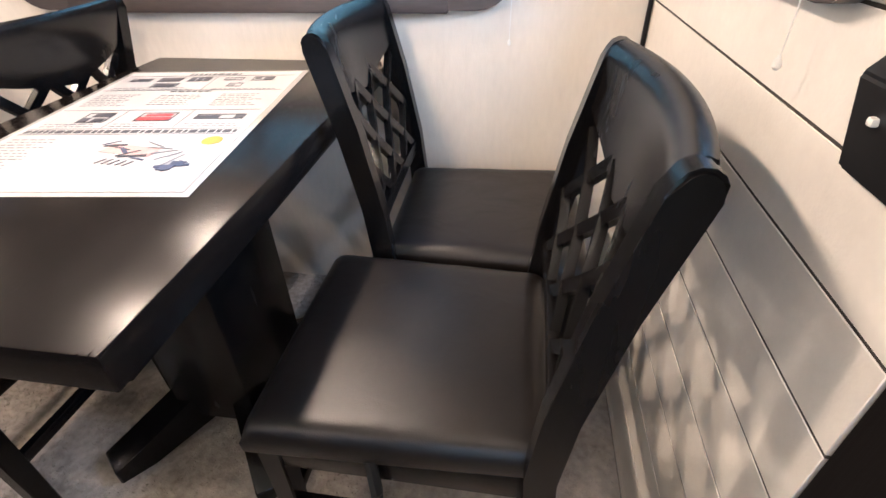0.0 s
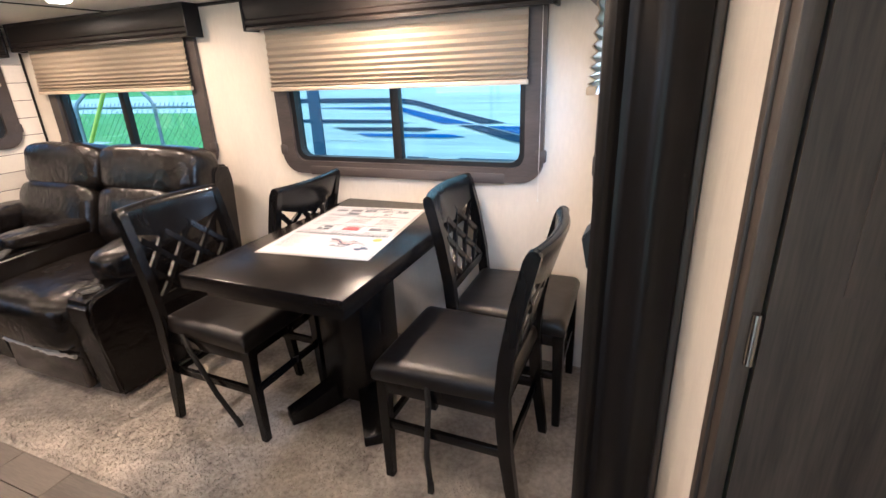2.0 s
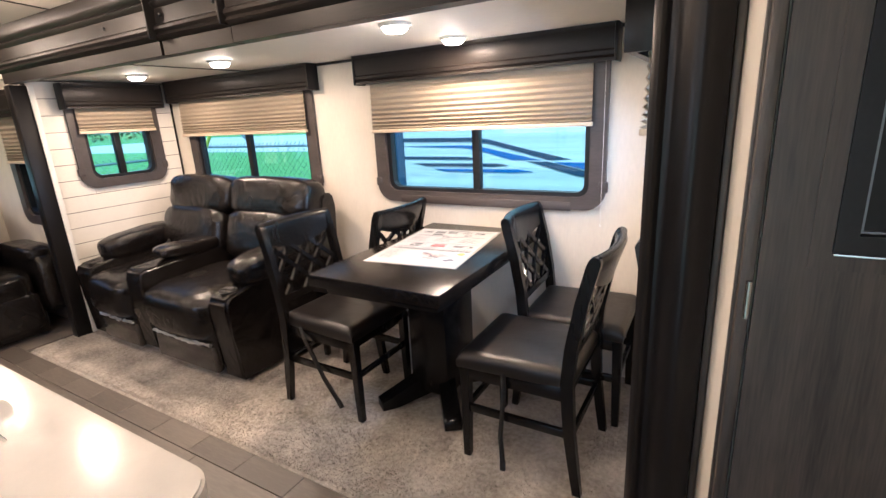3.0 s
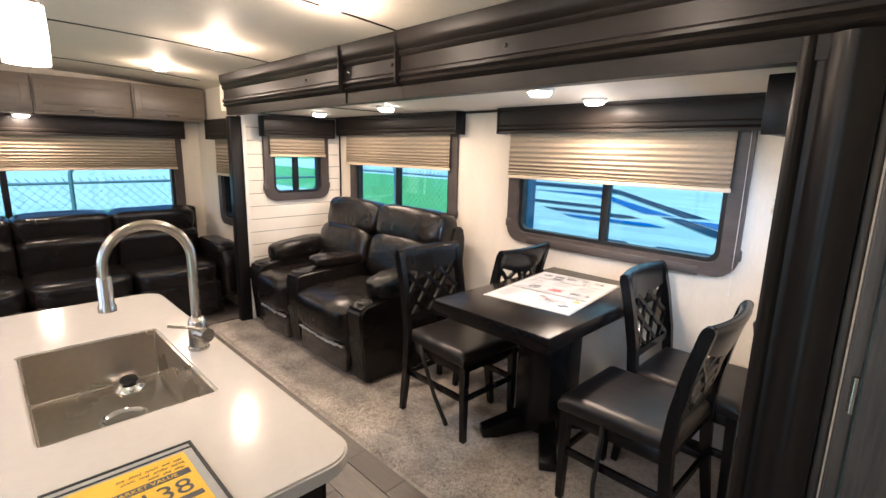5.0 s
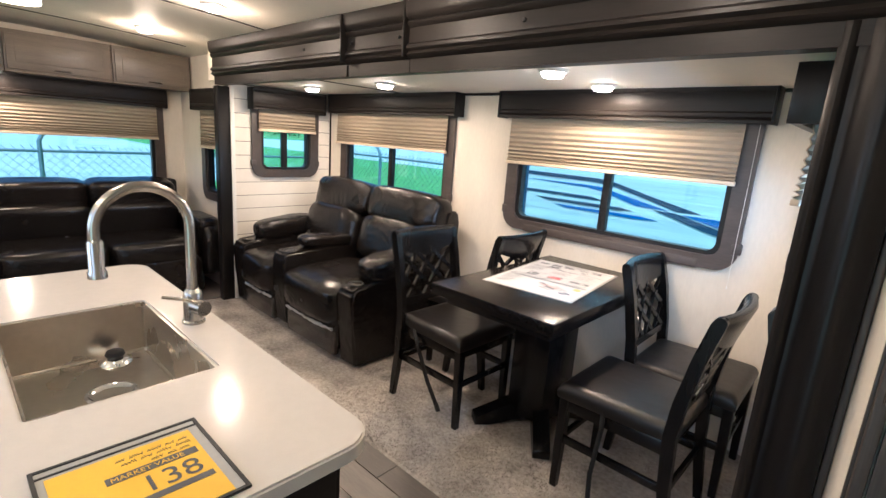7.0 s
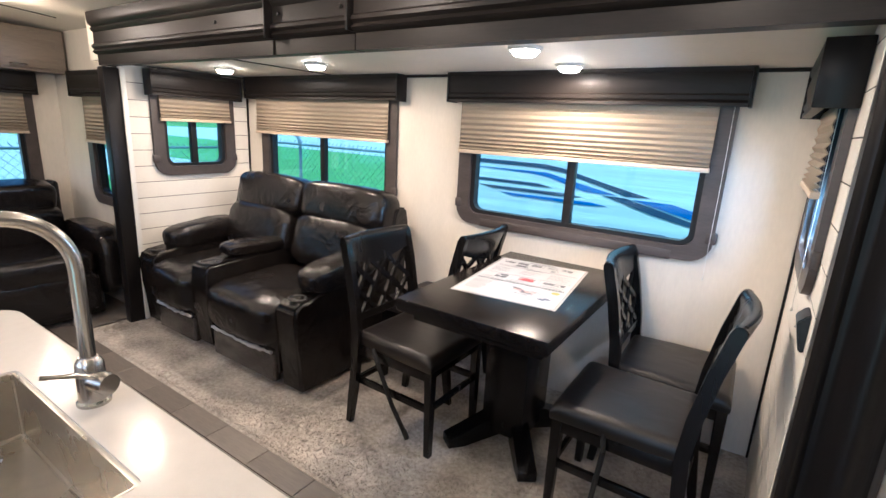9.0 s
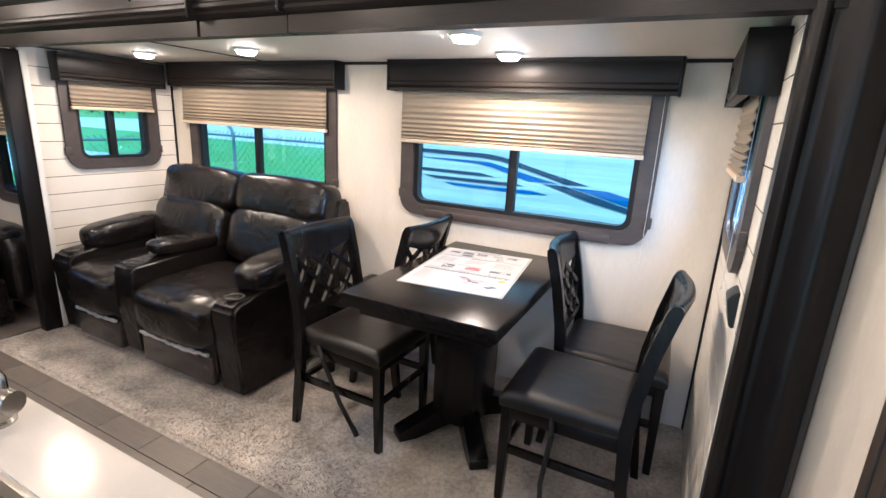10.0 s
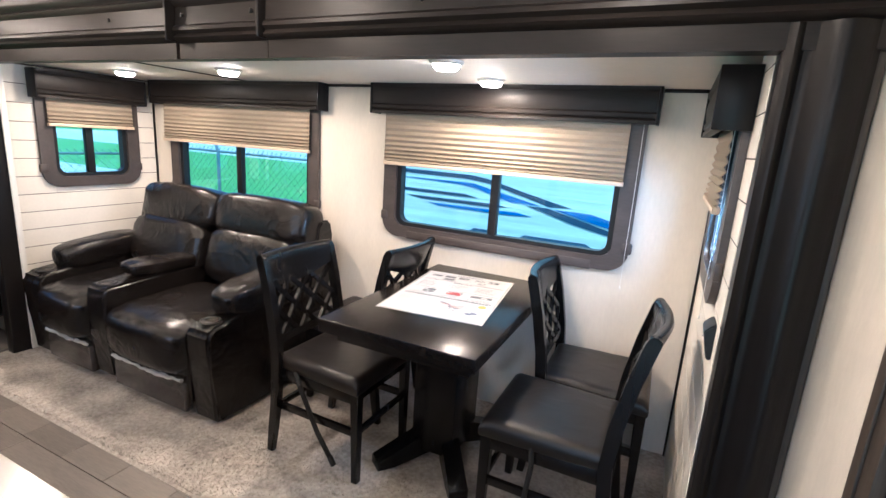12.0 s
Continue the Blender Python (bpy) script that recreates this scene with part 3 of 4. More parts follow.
def seat_pad():
    """A flat upholstered pad, wider in front, with a soft roll along its edges."""
    bm = bmesh.new()
    nx, ny = 22, 22
    def edge(t):
        return math.copysign(1 - (1 - abs(t)) ** 1.6, t)
    def at(u, v):
        half = 0.203 + 0.018 * (u + 1) / 2
        return 0.008 + 0.222 * u, half * v
    def fall(u):
        d = max(0.0, abs(u) - 0.86) / 0.14
        return 1 - math.sqrt(max(0.0, 1 - d * d))
    grid = []
    for j in range(ny + 1):
        row = []
        for i in range(nx + 1):
            u, v = edge(-1 + 2 * i / nx), edge(-1 + 2 * j / ny)
            x, y = at(u, v)
            crown = 0.007 * (1 - u * u) * (1 - v * v)
            z = 0.481 + crown - 0.026 * min(1.3, fall(u) + fall(v)) + 0.0012 * noise.noise(Vector((x * 18, y * 18, 2)))
            row.append(bm.verts.new((x, y, z)))
        grid.append(row)
    for a, b in zip(grid, grid[1:]):
        for i in range(nx):
            bm.faces.new((a[i], a[i + 1], b[i + 1], b[i]))
    rim = grid[0] + [q[-1] for q in grid[1:-1]] + grid[-1][::-1] + [q[0] for q in grid[-2:0:-1]]
    last = rim
    for k, z in ((1.006, 0.445), (1.002, 0.424), (0.985, 0.416)):
        low = [bm.verts.new((0.008 + (q.co.x - 0.008) * k, q.co.y * k, z)) for q in rim]
        n = len(rim)
        for i in range(n):
            bm.faces.new((last[i], last[(i + 1) % n], low[(i + 1) % n], low[i]))
        last = low
    bm.faces.new(last)
    return bm


def chair(strap):
    c = thing("dining_chair", "dark espresso wooden dining chair with lattice back and brown vinyl seat", "chair", (0, 0, 0), "dining chairs")
    bm = seat_pad()
    part("seat", bm, "seat", c, "brown vinyl padded seat")
    bm = bmesh.new()
    add_box(bm, -0.19, 0.205, -0.205, -0.18, 0.365, 0.422, 0.003)
    add_box(bm, -0.19, 0.205, 0.18, 0.205, 0.365, 0.422, 0.003)
    add_box(bm, 0.184, 0.2045, -0.181, 0.181, 0.365, 0.422, 0.003)
    add_box(bm, -0.20, -0.18, -0.181, 0.181, 0.365, 0.422, 0.003)
    part("seat_frame", bm, "chair", c)
    for y in (-0.187, 0.187):
        bm = bmesh.new()
        a = [bm.verts.new((0.205 + sx * 0.020, y + sy * 0.021, 0.42)) for sx, sy in ((-1, -1), (1, -1), (1, 1), (-1, 1))]
        b = [bm.verts.new((0.210 + sx * 0.015, y + sy * 0.015, 0.0)) for sx, sy in ((-1, -1), (1, -1), (1, 1), (-1, 1))]
        bm.faces.new(a)
        bm.faces.new(b[::-1])
        for k in range(4):
            bm.faces.new((a[k], b[k], b[(k + 1) % 4], a[(k + 1) % 4]))
        bmesh.ops.bevel(bm, geom=bm.edges[:], offset=0.003, segments=1, affect="EDGES")
        part("leg", bm, "chair", c)
        zs = [0.0, 0.12, 0.25, 0.36, 0.45, 0.52, 0.58, 0.66, 0.75, 0.84, 0.885]
        front = [(back_x(z) + 0.015 + 0.006 * min(1, z / 0.4), z) for z in zs]
        rear = [(back_x(z) - 0.016 - 0.007 * min(1, z / 0.4), z) for z in zs]
        top = [(back_x(0.90) - 0.001 + 0.021 * math.cos(a), 0.891 + 0.022 * math.sin(a)) for a in (0.4, 0.9, 1.4, 1.9, 2.4, 2.8)]
        bm = prism(front + top + rear[::-1], "y", y * 1.12 - 0.016, y * 1.12 + 0.016)
        bmesh.ops.bevel(bm, geom=[e for e in bm.edges if abs(e.verts[0].co.y - e.verts[1].co.y) < 1e-6], offset=0.004, segments=2, affect="EDGES")
        part("back_post", bm, "chair", c)
    # the bowed top rail with its arched lower edge
    bm = bmesh.new()
    n = 14
    cols = []
    for i in range(n + 1):
        y = -0.2 + 0.4 * i / n
        u = y / 0.2
        bow = -0.030 * (1 - u * u)
        low = 0.795 - 0.035 * (1 - abs(u)) + 0.02 * abs(u) ** 3
        col = []
        for z, d in ((low, 0.010), (0.85, 0.012), (0.885, 0.019), (0.902, 0.017), (0.911, 0.008), (0.913, -0.004), (0.909, -0.014), (0.896, -0.021), (0.85, -0.017), (low, -0.012)):
            col.append(bm.verts.new((back_x(min(z, 0.93)) + bow + d, y, z)))
        cols.append(col)
    k = len(cols[0])
    for a, b in zip(cols, cols[1:]):
        for j in range(k):
            bm.faces.new((a[j], a[(j + 1) % k], b[(j + 1) % k], b[j]))
    bm.faces.new(cols[0])
    bm.faces.new(cols[-1][::-1])
    part("top_rail", bm, "chair", c)
    def bar(y0, z0, y1, z1, w, name):
        bm = bmesh.new()
        d = Vector((y1 - y0, z1 - z0)).normalized()
        nx = Vector((-d.y, d.x)) * w / 2
        loops = []
        for f in (0, 0.25, 0.5, 0.75, 1):
            y, z = y0 + (y1 - y0) * f, z0 + (z1 - z0) * f
            bow = -0.028 * (1 - min(1, (y / 0.19) ** 2)) * min(1, max(0, (z - 0.52) / 0.25))
            q = []
            for s, e in ((1, 0.008), (1, -0.008), (-1, -0.008), (-1, 0.008)):
                q.append(bm.verts.new((back_x(z) + bow + e, y + s * nx.x, z + s * nx.y)))
            loops.append(q)
        for a, b in zip(loops, loops[1:]):
            for j in range(4):
                bm.faces.new((a[j], a[(j + 1) % 4], b[(j + 1) % 4], b[j]))
        bm.faces.new(loops[0])
        bm.faces.new(loops[-1][::-1])
        part(name, bm, "chair", c)
    bar(-0.185, 0.545, 0.185, 0.545, 0.035, "lower_rail")
    for y0, z0, y1, z1 in ((-0.185, 0.66, -0.06, 0.785), (-0.175, 0.55, 0.06, 0.785), (-0.05, 0.55, 0.175, 0.785), (0.07, 0.55, 0.185, 0.67)):
        bar(y0, z0, y1, z1, 0.020, "slat")
        bar(-y0, z0, -y1, z1, 0.020, "slat")
    for y in (-0.19, 0.19):
        bm = box(-0.205, 0.197, y - 0.009, y + 0.009, 0.214, 0.246, 0.003)
        part("stretcher", bm, "chair", c)
    for x in (0.207, -0.214):
        part("stretcher", box(x - 0.009, x + 0.009, -0.175, 0.175, 0.217, 0.244, 0.003), "chair", c)
    if strap:
        bm = bmesh.new()
        for a, b in ((((0.06, -0.208, 0.425)), (0.07, -0.226, 0.37)), ((0.07, -0.226, 0.37), (0.05, -0.22, 0.16)), ((0.05, -0.22, 0.16), (0.055, -0.215, 0.04))):
            add_tube(bm, [a, b], 0.010, 6)
        part("strap", bm, "strap", c, "black webbing strap hanging from the seat")
        part("buckle", box(0.045, 0.065, -0.222, -0.205, 0.0, 0.045, 0.003), "rubber", c)
    return c


first = chair(False)
first.matrix_basis = pose(-0.30, 1.495, 0, 0, 0, 180)
first["label"] = "dark espresso dining chair with its lattice back against the table"
fourth = copy_thing(first, pose(0.935, 1.535, 0, 0, 0, 1))
fourth["label"] = "dark espresso dining chair facing away from the table, lattice back"
third = chair(True)
third["label"] = "dark espresso dining chair beside the table, brown vinyl seat"
second = copy_thing(third, pose(-0.10, 1.07, 0, 0, 0, -1))
second["label"] = "dark espresso dining chair between table and loveseat, brown vinyl seat"
third.matrix_basis = pose(0.862, 1.09, 0, 0, 0, 180)
for o in second.children:
    if o.name.startswith(("strap", "buckle")):
        o.matrix_basis = pose(-0.10, 0, 0.425, 0, -31) @ pose(-0.06, 0, -0.425)
# its strap hangs on the aisle side
for o in third.children:
    if o.name.startswith(("strap", "buckle")):
        o.matrix_basis = pose(0, 0, 0, 0, 0, 180) @ pose(-0.10, 0, 0)


def sheet():
    """The printed, laminated sheet lying askew on the table."""
    s = thing("printed_sheet", "laminated white printed sheet lying on the table", "paper", (0.29, 1.33, 0.75))
    m = Matrix.Translation((0.29, 1.335, 0.7505)) @ Matrix.Rotation(radians(6.4), 4, "Z")
    W, H = 0.425, 0.61
    def piece(name, u0, u1, v0, v1, lift, material):
        bm = box(u0 * W - W / 2, u1 * W - W / 2, v0 * H - H / 2, v1 * H - H / 2, lift, lift + 0.0006, 0)
        bmesh.ops.transform(bm, matrix=m, verts=bm.verts)
        part(name, bm, material, s)
    piece("sleeve", -0.03, 1.03, -0.02, 1.02, 0.0, "acrylic")
    piece("print", 0, 1, 0, 1, 0.0012, "paper")
    rnd = random.Random(4)
    def joined(name, rects, lift, material):
        bm = bmesh.new()
        for u0, u1, v0, v1 in rects:
            add_box(bm, u0 * W - W / 2, u1 * W - W / 2, v0 * H - H / 2, v1 * H - H / 2, lift, lift + 0.0004)
        bmesh.ops.transform(bm, matrix=m, verts=bm.verts)
        tagged(part(name, bm, material, s), kind="stuff")
    def line(u0, u1, v, h):
        """A row of unreadable print, word by word."""
        out, u = [], u0
        while u < u1:
            w = rnd.uniform(0.012, 0.035)
            out.append((u, min(u1, u + w), v, v + h))
            u += w + 0.010
        return out
    # ruled boxes
    joined("rule", [(0.02, 0.98, 0.765, 0.769), (0.02, 0.98, 0.945, 0.949), (0.545, 0.549, 0.77, 0.945), (0.02, 0.98, 0.555, 0.558), (0.02, 0.98, 0.348, 0.352), (0.02, 0.98, 0.392, 0.395), (0.345, 0.348, 0.40, 0.555), (0.665, 0.668, 0.40, 0.555)], 0.0022, "inkgrey")
    joined("heading", line(0.36, 0.66, 0.958, 0.022) + line(0.03, 0.97, 0.360, 0.022) + line(0.40, 0.62, 0.745, 0.012), 0.0022, "ink")
    small = []
    for u0, u1, v0, v1 in ((0.05, 0.30, 0.60, 0.73), (0.38, 0.62, 0.61, 0.72), (0.70, 0.95, 0.60, 0.73), (0.05, 0.50, 0.775, 0.80), (0.60, 0.95, 0.775, 0.79), (0.05, 0.32, 0.41, 0.43), (0.37, 0.64, 0.41, 0.43), (0.70, 0.95, 0.41, 0.43), (0.04, 0.26, 0.10, 0.32)):
        v = v0
        while v < v1:
            small += line(u0, u1 - rnd.uniform(0, 0.08), v, 0.005)
            v += 0.019
    joined("small_print", small, 0.0022, "inkgrey")
    def picture(u0, u1, v0, v1, material, bands):
        """A small product picture: an outline with darker bands in it."""
        e = 0.006
        joined("picture_outline", [(u0, u1, v0, v0 + e), (u0, u1, v1 - e, v1), (u0, u0 + e, v0, v1), (u1 - e, u1, v0, v1)], 0.0024, "ink")
        joined("picture", [(u0 + (u1 - u0) * a, u0 + (u1 - u0) * b, v0 + (v1 - v0) * c, v0 + (v1 - v0) * d) for a, b, c, d in bands], 0.0026, material)
    picture(0.07, 0.19, 0.875, 0.915, "ink", [(0.05, 0.9, 0.1, 0.45), (0.3, 0.95, 0.5, 0.8)])
    picture(0.23, 0.36, 0.875, 0.925, "ink", [(0.05, 0.95, 0.1, 0.9)])
    picture(0.40, 0.52, 0.875, 0.930, "ink", [(0.05, 0.3, 0.1, 0.9), (0.38, 0.62, 0.1, 0.9), (0.7, 0.95, 0.2, 0.9)])
    picture(0.24, 0.38, 0.805, 0.850, "ink", [(0.1, 0.9, 0.15, 0.85)])
    picture(0.60, 0.71, 0.885, 0.920, "inkgrey", [(0.1, 0.6, 0.1, 0.5)])
    picture(0.76, 0.88, 0.880, 0.930, "ink", [(0.55, 0.95, 0.1, 0.9), (0.1, 0.4, 0.4, 0.8)])
    picture(0.66, 0.74, 0.805, 0.850, "inkgrey", [(0.1, 0.5, 0.1, 0.9)])
    picture(0.18, 0.31, 0.445, 0.530, "ink", [(0.05, 0.35, 0.1, 0.45), (0.3, 0.95, 0.55, 0.9), (0.5, 0.9, 0.1, 0.4)])
    picture(0.44, 0.61, 0.455, 0.530, "inkred", [(0.05, 0.95, 0.1, 0.45), (0.15, 0.9, 0.55, 0.8)])
    picture(0.71, 0.94, 0.470, 0.515, "ink", [(0.03, 0.5, 0.1, 0.7), (0.8, 0.97, 0.2, 0.8)])
    # the large drawing at the foot: slanting strokes, pale body, dark star
    def stroke(name, u, v, length, width, angle, lift, material):
        bm = box(-length / 2, length / 2, -width / 2, width / 2, lift, lift + 0.0004, 0)
        bmesh.ops.transform(bm, matrix=m @ Matrix.Translation(((u - 0.5) * W, (v - 0.5) * H, 0)) @ Matrix.Rotation(radians(angle), 4, "Z"), verts=bm.verts)
        part(name, bm, material, s)
    stroke("pale_shape", 0.62, 0.235, 0.10, 0.035, -12, 0.0022, "inkpink")
    for k in range(7):
        stroke("printed_stroke", 0.50 + 0.032 * k, 0.285 - 0.018 * k, 0.03 + 0.008 * (k % 3), 0.004 + 0.003 * (k % 2), 35 - 28 * (k % 4), 0.0026 + 0.0001 * k, "ink" if k % 3 else "inkblue")
    for k in range(5):
        stroke("printed_stroke", 0.56 + 0.03 * k, 0.165 - 0.004 * k, 0.020, 0.0035, 60, 0.0026, "ink")
        stroke("printed_stroke", 0.70 + 0.035 * k, 0.27 - 0.025 * k, 0.045, 0.003, -30 + 24 * k, 0.0034, "inkgrey")
    for k in range(4):
        stroke("star_point", 0.86, 0.135, 0.055 - 0.008 * k, 0.008, 8 + 28 * k, 0.0030 + 0.0002 * k, "inkblue")
    bm = lathe([(0.018, 0), (0.018, 0.0004), (0.0005, 0.0004)], 0, 0, 0.0024, 20)
    bmesh.ops.transform(bm, matrix=m @ Matrix.Translation((0.41 * W, -0.20 * H, 0)), verts=bm.verts)
    part("seal", bm, "inkgold", s, "gold printed seal")


sheet()


def outlet():
    o = thing("wall_switch_box", "black plastic cover box on the shiplap wall", "switch", (XR, 0.897, 0.94))
    bm = prism([(XR, 0.885), (XR, 0.99), (XR - 0.008, 0.988), (XR - 0.028, 0.965), (XR - 0.012, 0.887)], "y", 0.852, 0.940)
    bmesh.ops.bevel(bm, geom=bm.edges[:], offset=0.003, segments=2, affect="EDGES")
    part("cover", bm, "black", o)
    part("button", box(XR - 0.028, XR - 0.0215, 0.900, 0.908, 0.935, 0.942, 0.002), "white", o, "small pale button")


outlet()

# ---- loveseat ----
def loveseat():
    s = thing("reclining_loveseat", "dark brown leather reclining loveseat with centre console", "sofa", (-1.49, 1.28, 0), "")
    L = "leather"
    part("base", box(-2.20, -0.74, 0.93, 1.62, 0.015, 0.33, 0.02, 3), L, s)
    for x in (-2.12, -0.82):
        for y in (0.98, 1.56):
            part("foot", lathe([(0.022, 0), (0.026, 0.02)], x, y, 0, 14), "rubber", s)
    # side arms: a tall flat outer panel with a rounded top and a padded roll on it
    def arm(x0, x1, px):
        o = [(0.845, 0.02), (0.825, 0.30), (0.81, 0.42), (0.815, 0.485), (0.845, 0.515), (1.10, 0.545), (1.50, 0.60), (1.56, 0.58), (1.60, 0.02)]
        bm = prism(o, "x", x0, x1)
        bmesh.ops.bevel(bm, geom=bm.edges[:], offset=0.018, segments=3, affect="EDGES")
        a = part("arm", bm, L, s)
        part("arm_pad", puff(px, 1.21, 0.605, 0.20, 0.53, 0.165, 0.55, (5, 0, 0), 0.007, int(px * 9), 60, 30), L, a)
        part("cup_holder", lathe([(0.043, 0.0), (0.048, 0.004), (0.043, 0.008), (0.036, 0.004), (0.034, -0.03), (0.002, -0.032)], (x0 + x1) / 2, 0.895, 0.520, 24), "rubber", a, "black recessed cup holder")
    arm(-0.835, -0.675, -0.765)
    arm(-2.265, -2.07, -2.15)
    o = [(0.83, 0.05), (0.81, 0.30), (0.80, 0.53), (0.82, 0.565), (1.45, 0.60), (1.50, 0.05)]
    bm = prism(o, "x", -1.60, -1.435)
    bmesh.ops.bevel(bm, geom=bm.edges[:], offset=0.018, segments=3, affect="EDGES")
    con = part("console", bm, L, s)
    part("console_lid", puff(-1.515, 1.18, 0.618, 0.17, 0.42, 0.085, 0.5, (-2, 0, 0), 0.004, 5, 40, 22), L, con)
    part("cup_holder", lathe([(0.043, 0.0), (0.048, 0.004), (0.043, 0.008), (0.036, 0.004), (0.034, -0.03), (0.002, -0.032)], -1.517, 0.875, 0.566, 24), "rubber", con, "black recessed cup holder")
    for k, (x0, x1) in enumerate(((-2.065, -1.60), (-1.435, -0.835))):
        cx, w = (x0 + x1) / 2, x1 - x0
        part("seat_cushion", puff(cx, 1.075, 0.365, w + 0.03, 0.66, 0.28, 0.44, (2, 0, 0), 0.005, 11 + k, 48, 26), L, s)
        fp = part("footrest", puff(cx, 0.865, 0.205, w - 0.01, 0.09, 0.30, 0.3, (4, 0, 0), 0.004, 17 + k, 40, 24), L, s)
        part("footrest_panel", box(cx - w / 2 + 0.02, cx + w / 2 - 0.02, 0.812, 0.86, 0.04, 0.200, 0.014, 3), "wrapped", fp, "leather panel still under clear film")
        bm = bmesh.new()
        rnd = random.Random(30 + k)
        pts = [(cx - w / 2 + 0.03 + (w - 0.06) * i / 18, 0.805 + rnd.uniform(-0.003, 0.003), 0.215 - 0.010 * math.sin(math.pi * i / 18) + rnd.uniform(-0.004, 0.004)) for i in range(19)]
        add_tube(bm, pts, [0.006 + rnd.uniform(0, 0.008) for _ in pts], 7)
        part("plastic_wrap", bm, "film", fp, "crumpled clear plastic wrap")
        hx, hw = ((-1.725, 0.68), (-1.03, 0.70))[k]
        part("lower_back", puff(hx + (0.0 if k else -0.03), 1.445, 0.655, hw - 0.01, 0.24, 0.34, 0.45, (-14, 0, 0), 0.006, 21 + k, 60, 32), L, s)
        part("head_cushion", puff(hx, 1.535, 0.895, hw + 0.01, 0.255, 0.275, 0.46, (-12, 0, 0), 0.008, 25 + k, 64, 36), L, s)
    bm = prism([(1.46, 0.03), (1.50, 0.60), (1.57, 0.88), (1.60, 0.935), (1.66, 0.93), (1.68, 0.85), (1.66, 0.03)], "x", -2.20, -0.72)
    bmesh.ops.bevel(bm, geom=bm.edges[:], offset=0.02, segments=3, affect="EDGES")
    part("back_shell", bm, L, s)
    for x in (-0.715, -2.24):
        bm = prism([(1.48, 0.55), (1.56, 0.90), (1.59, 0.93), (1.67, 0.92), (1.69, 0.84), (1.66, 0.4)], "x", x, x + 0.05)
        bmesh.ops.bevel(bm, geom=bm.edges[:], offset=0.014, segments=3, affect="EDGES")
        part("back_wing", bm, L, s)


loveseat()

# ---- rear sofa ----
def sofa():
    s = thing("sofa", "dark brown leather three-seat sofa under the rear window", "sofa", (-3.0, -0.55, 0))
    L = "leather"
    part("base", box(-3.44, -2.60, -1.85, 0.72, 0.015, 0.30, 0.02, 3), L, s)
    for y0, y1, k in ((-1.79, -1.20, 0), (-1.19, -0.565, 1), (-0.555, 0.06, 2), (0.07, 0.69, 3)):
        cy, w = (y0 + y1) / 2, y1 - y0
        part("seat_cushion", puff(-2.86, cy, 0.385, 0.66, w + 0.02, 0.19, 0.36, wrinkle=0.005, seed=40 + k), L, s)
        part("footrest", puff(-2.585, cy, 0.20, 0.09, w, 0.27, 0.3, wrinkle=0.003, seed=50 + k), L, s)
        part("lower_back", puff(-3.15, cy, 0.575, 0.24, w + 0.012, 0.31, 0.34, (0, 12, 0), 0.006, 60 + k), L, s)
        part("head_cushion", puff(-3.225, cy, 0.785, 0.23, w + 0.018, 0.21, 0.36, (0, 10, 0), 0.006, 70 + k), L, s)
    part("arm", puff(-2.93, 0.785, 0.36, 0.80, 0.17, 0.46, 0.4, wrinkle=0.005, seed=81), L, s)
    part("arm_pad", puff(-2.86, 0.775, 0.57, 0.55, 0.19, 0.11, 0.5, wrinkle=0.006, seed=82), L, s)
    part("back_shell", box(-3.46, -3.30, -1.85, 0.72, 0.02, 0.80, 0.03, 3), L, s)
    part("back_wing", box(-3.42, -3.28, 0.70, 0.76, 0.35, 0.875, 0.025, 3), L, s)


sofa()

# ---- overhead cabinets on the rear wall ----
for k, (y0, y1) in enumerate(((-1.62, -0.98), (-0.975, -0.335), (-0.33, 0.31), (0.315, 0.885))):
    c = thing("overhead_cabinet", "brown wood-grain overhead cabinet with a bar pull", "cabinet", (-3.35, (y0 + y1) / 2, 1.66), "overhead cabinets")
    part("body", box(-3.495, -3.215, y0, y1, 1.645, 1.93, 0.002), "cab", c)
    d = part("door", box(-3.213, -3.195, y0 + 0.012, y1 - 0.012, 1.665, 1.90, 0.003), "cab", c)
    part("panel", box(-3.196, -3.190, y0 + 0.06, y1 - 0.06, 1.715, 1.855, 0.003), "cab", d)
    part("handle", tube([(-3.195, (y0 + y1) / 2 - 0.045, 1.682), (-3.172, (y0 + y1) / 2 - 0.045, 1.682), (-3.172, (y0 + y1) / 2 + 0.045, 1.682), (-3.195, (y0 + y1) / 2 + 0.045, 1.682)], 0.004, 8), "nickel", d, "brushed nickel bar pull")
puck(-3.30, -0.40, 1.645, 3.0)

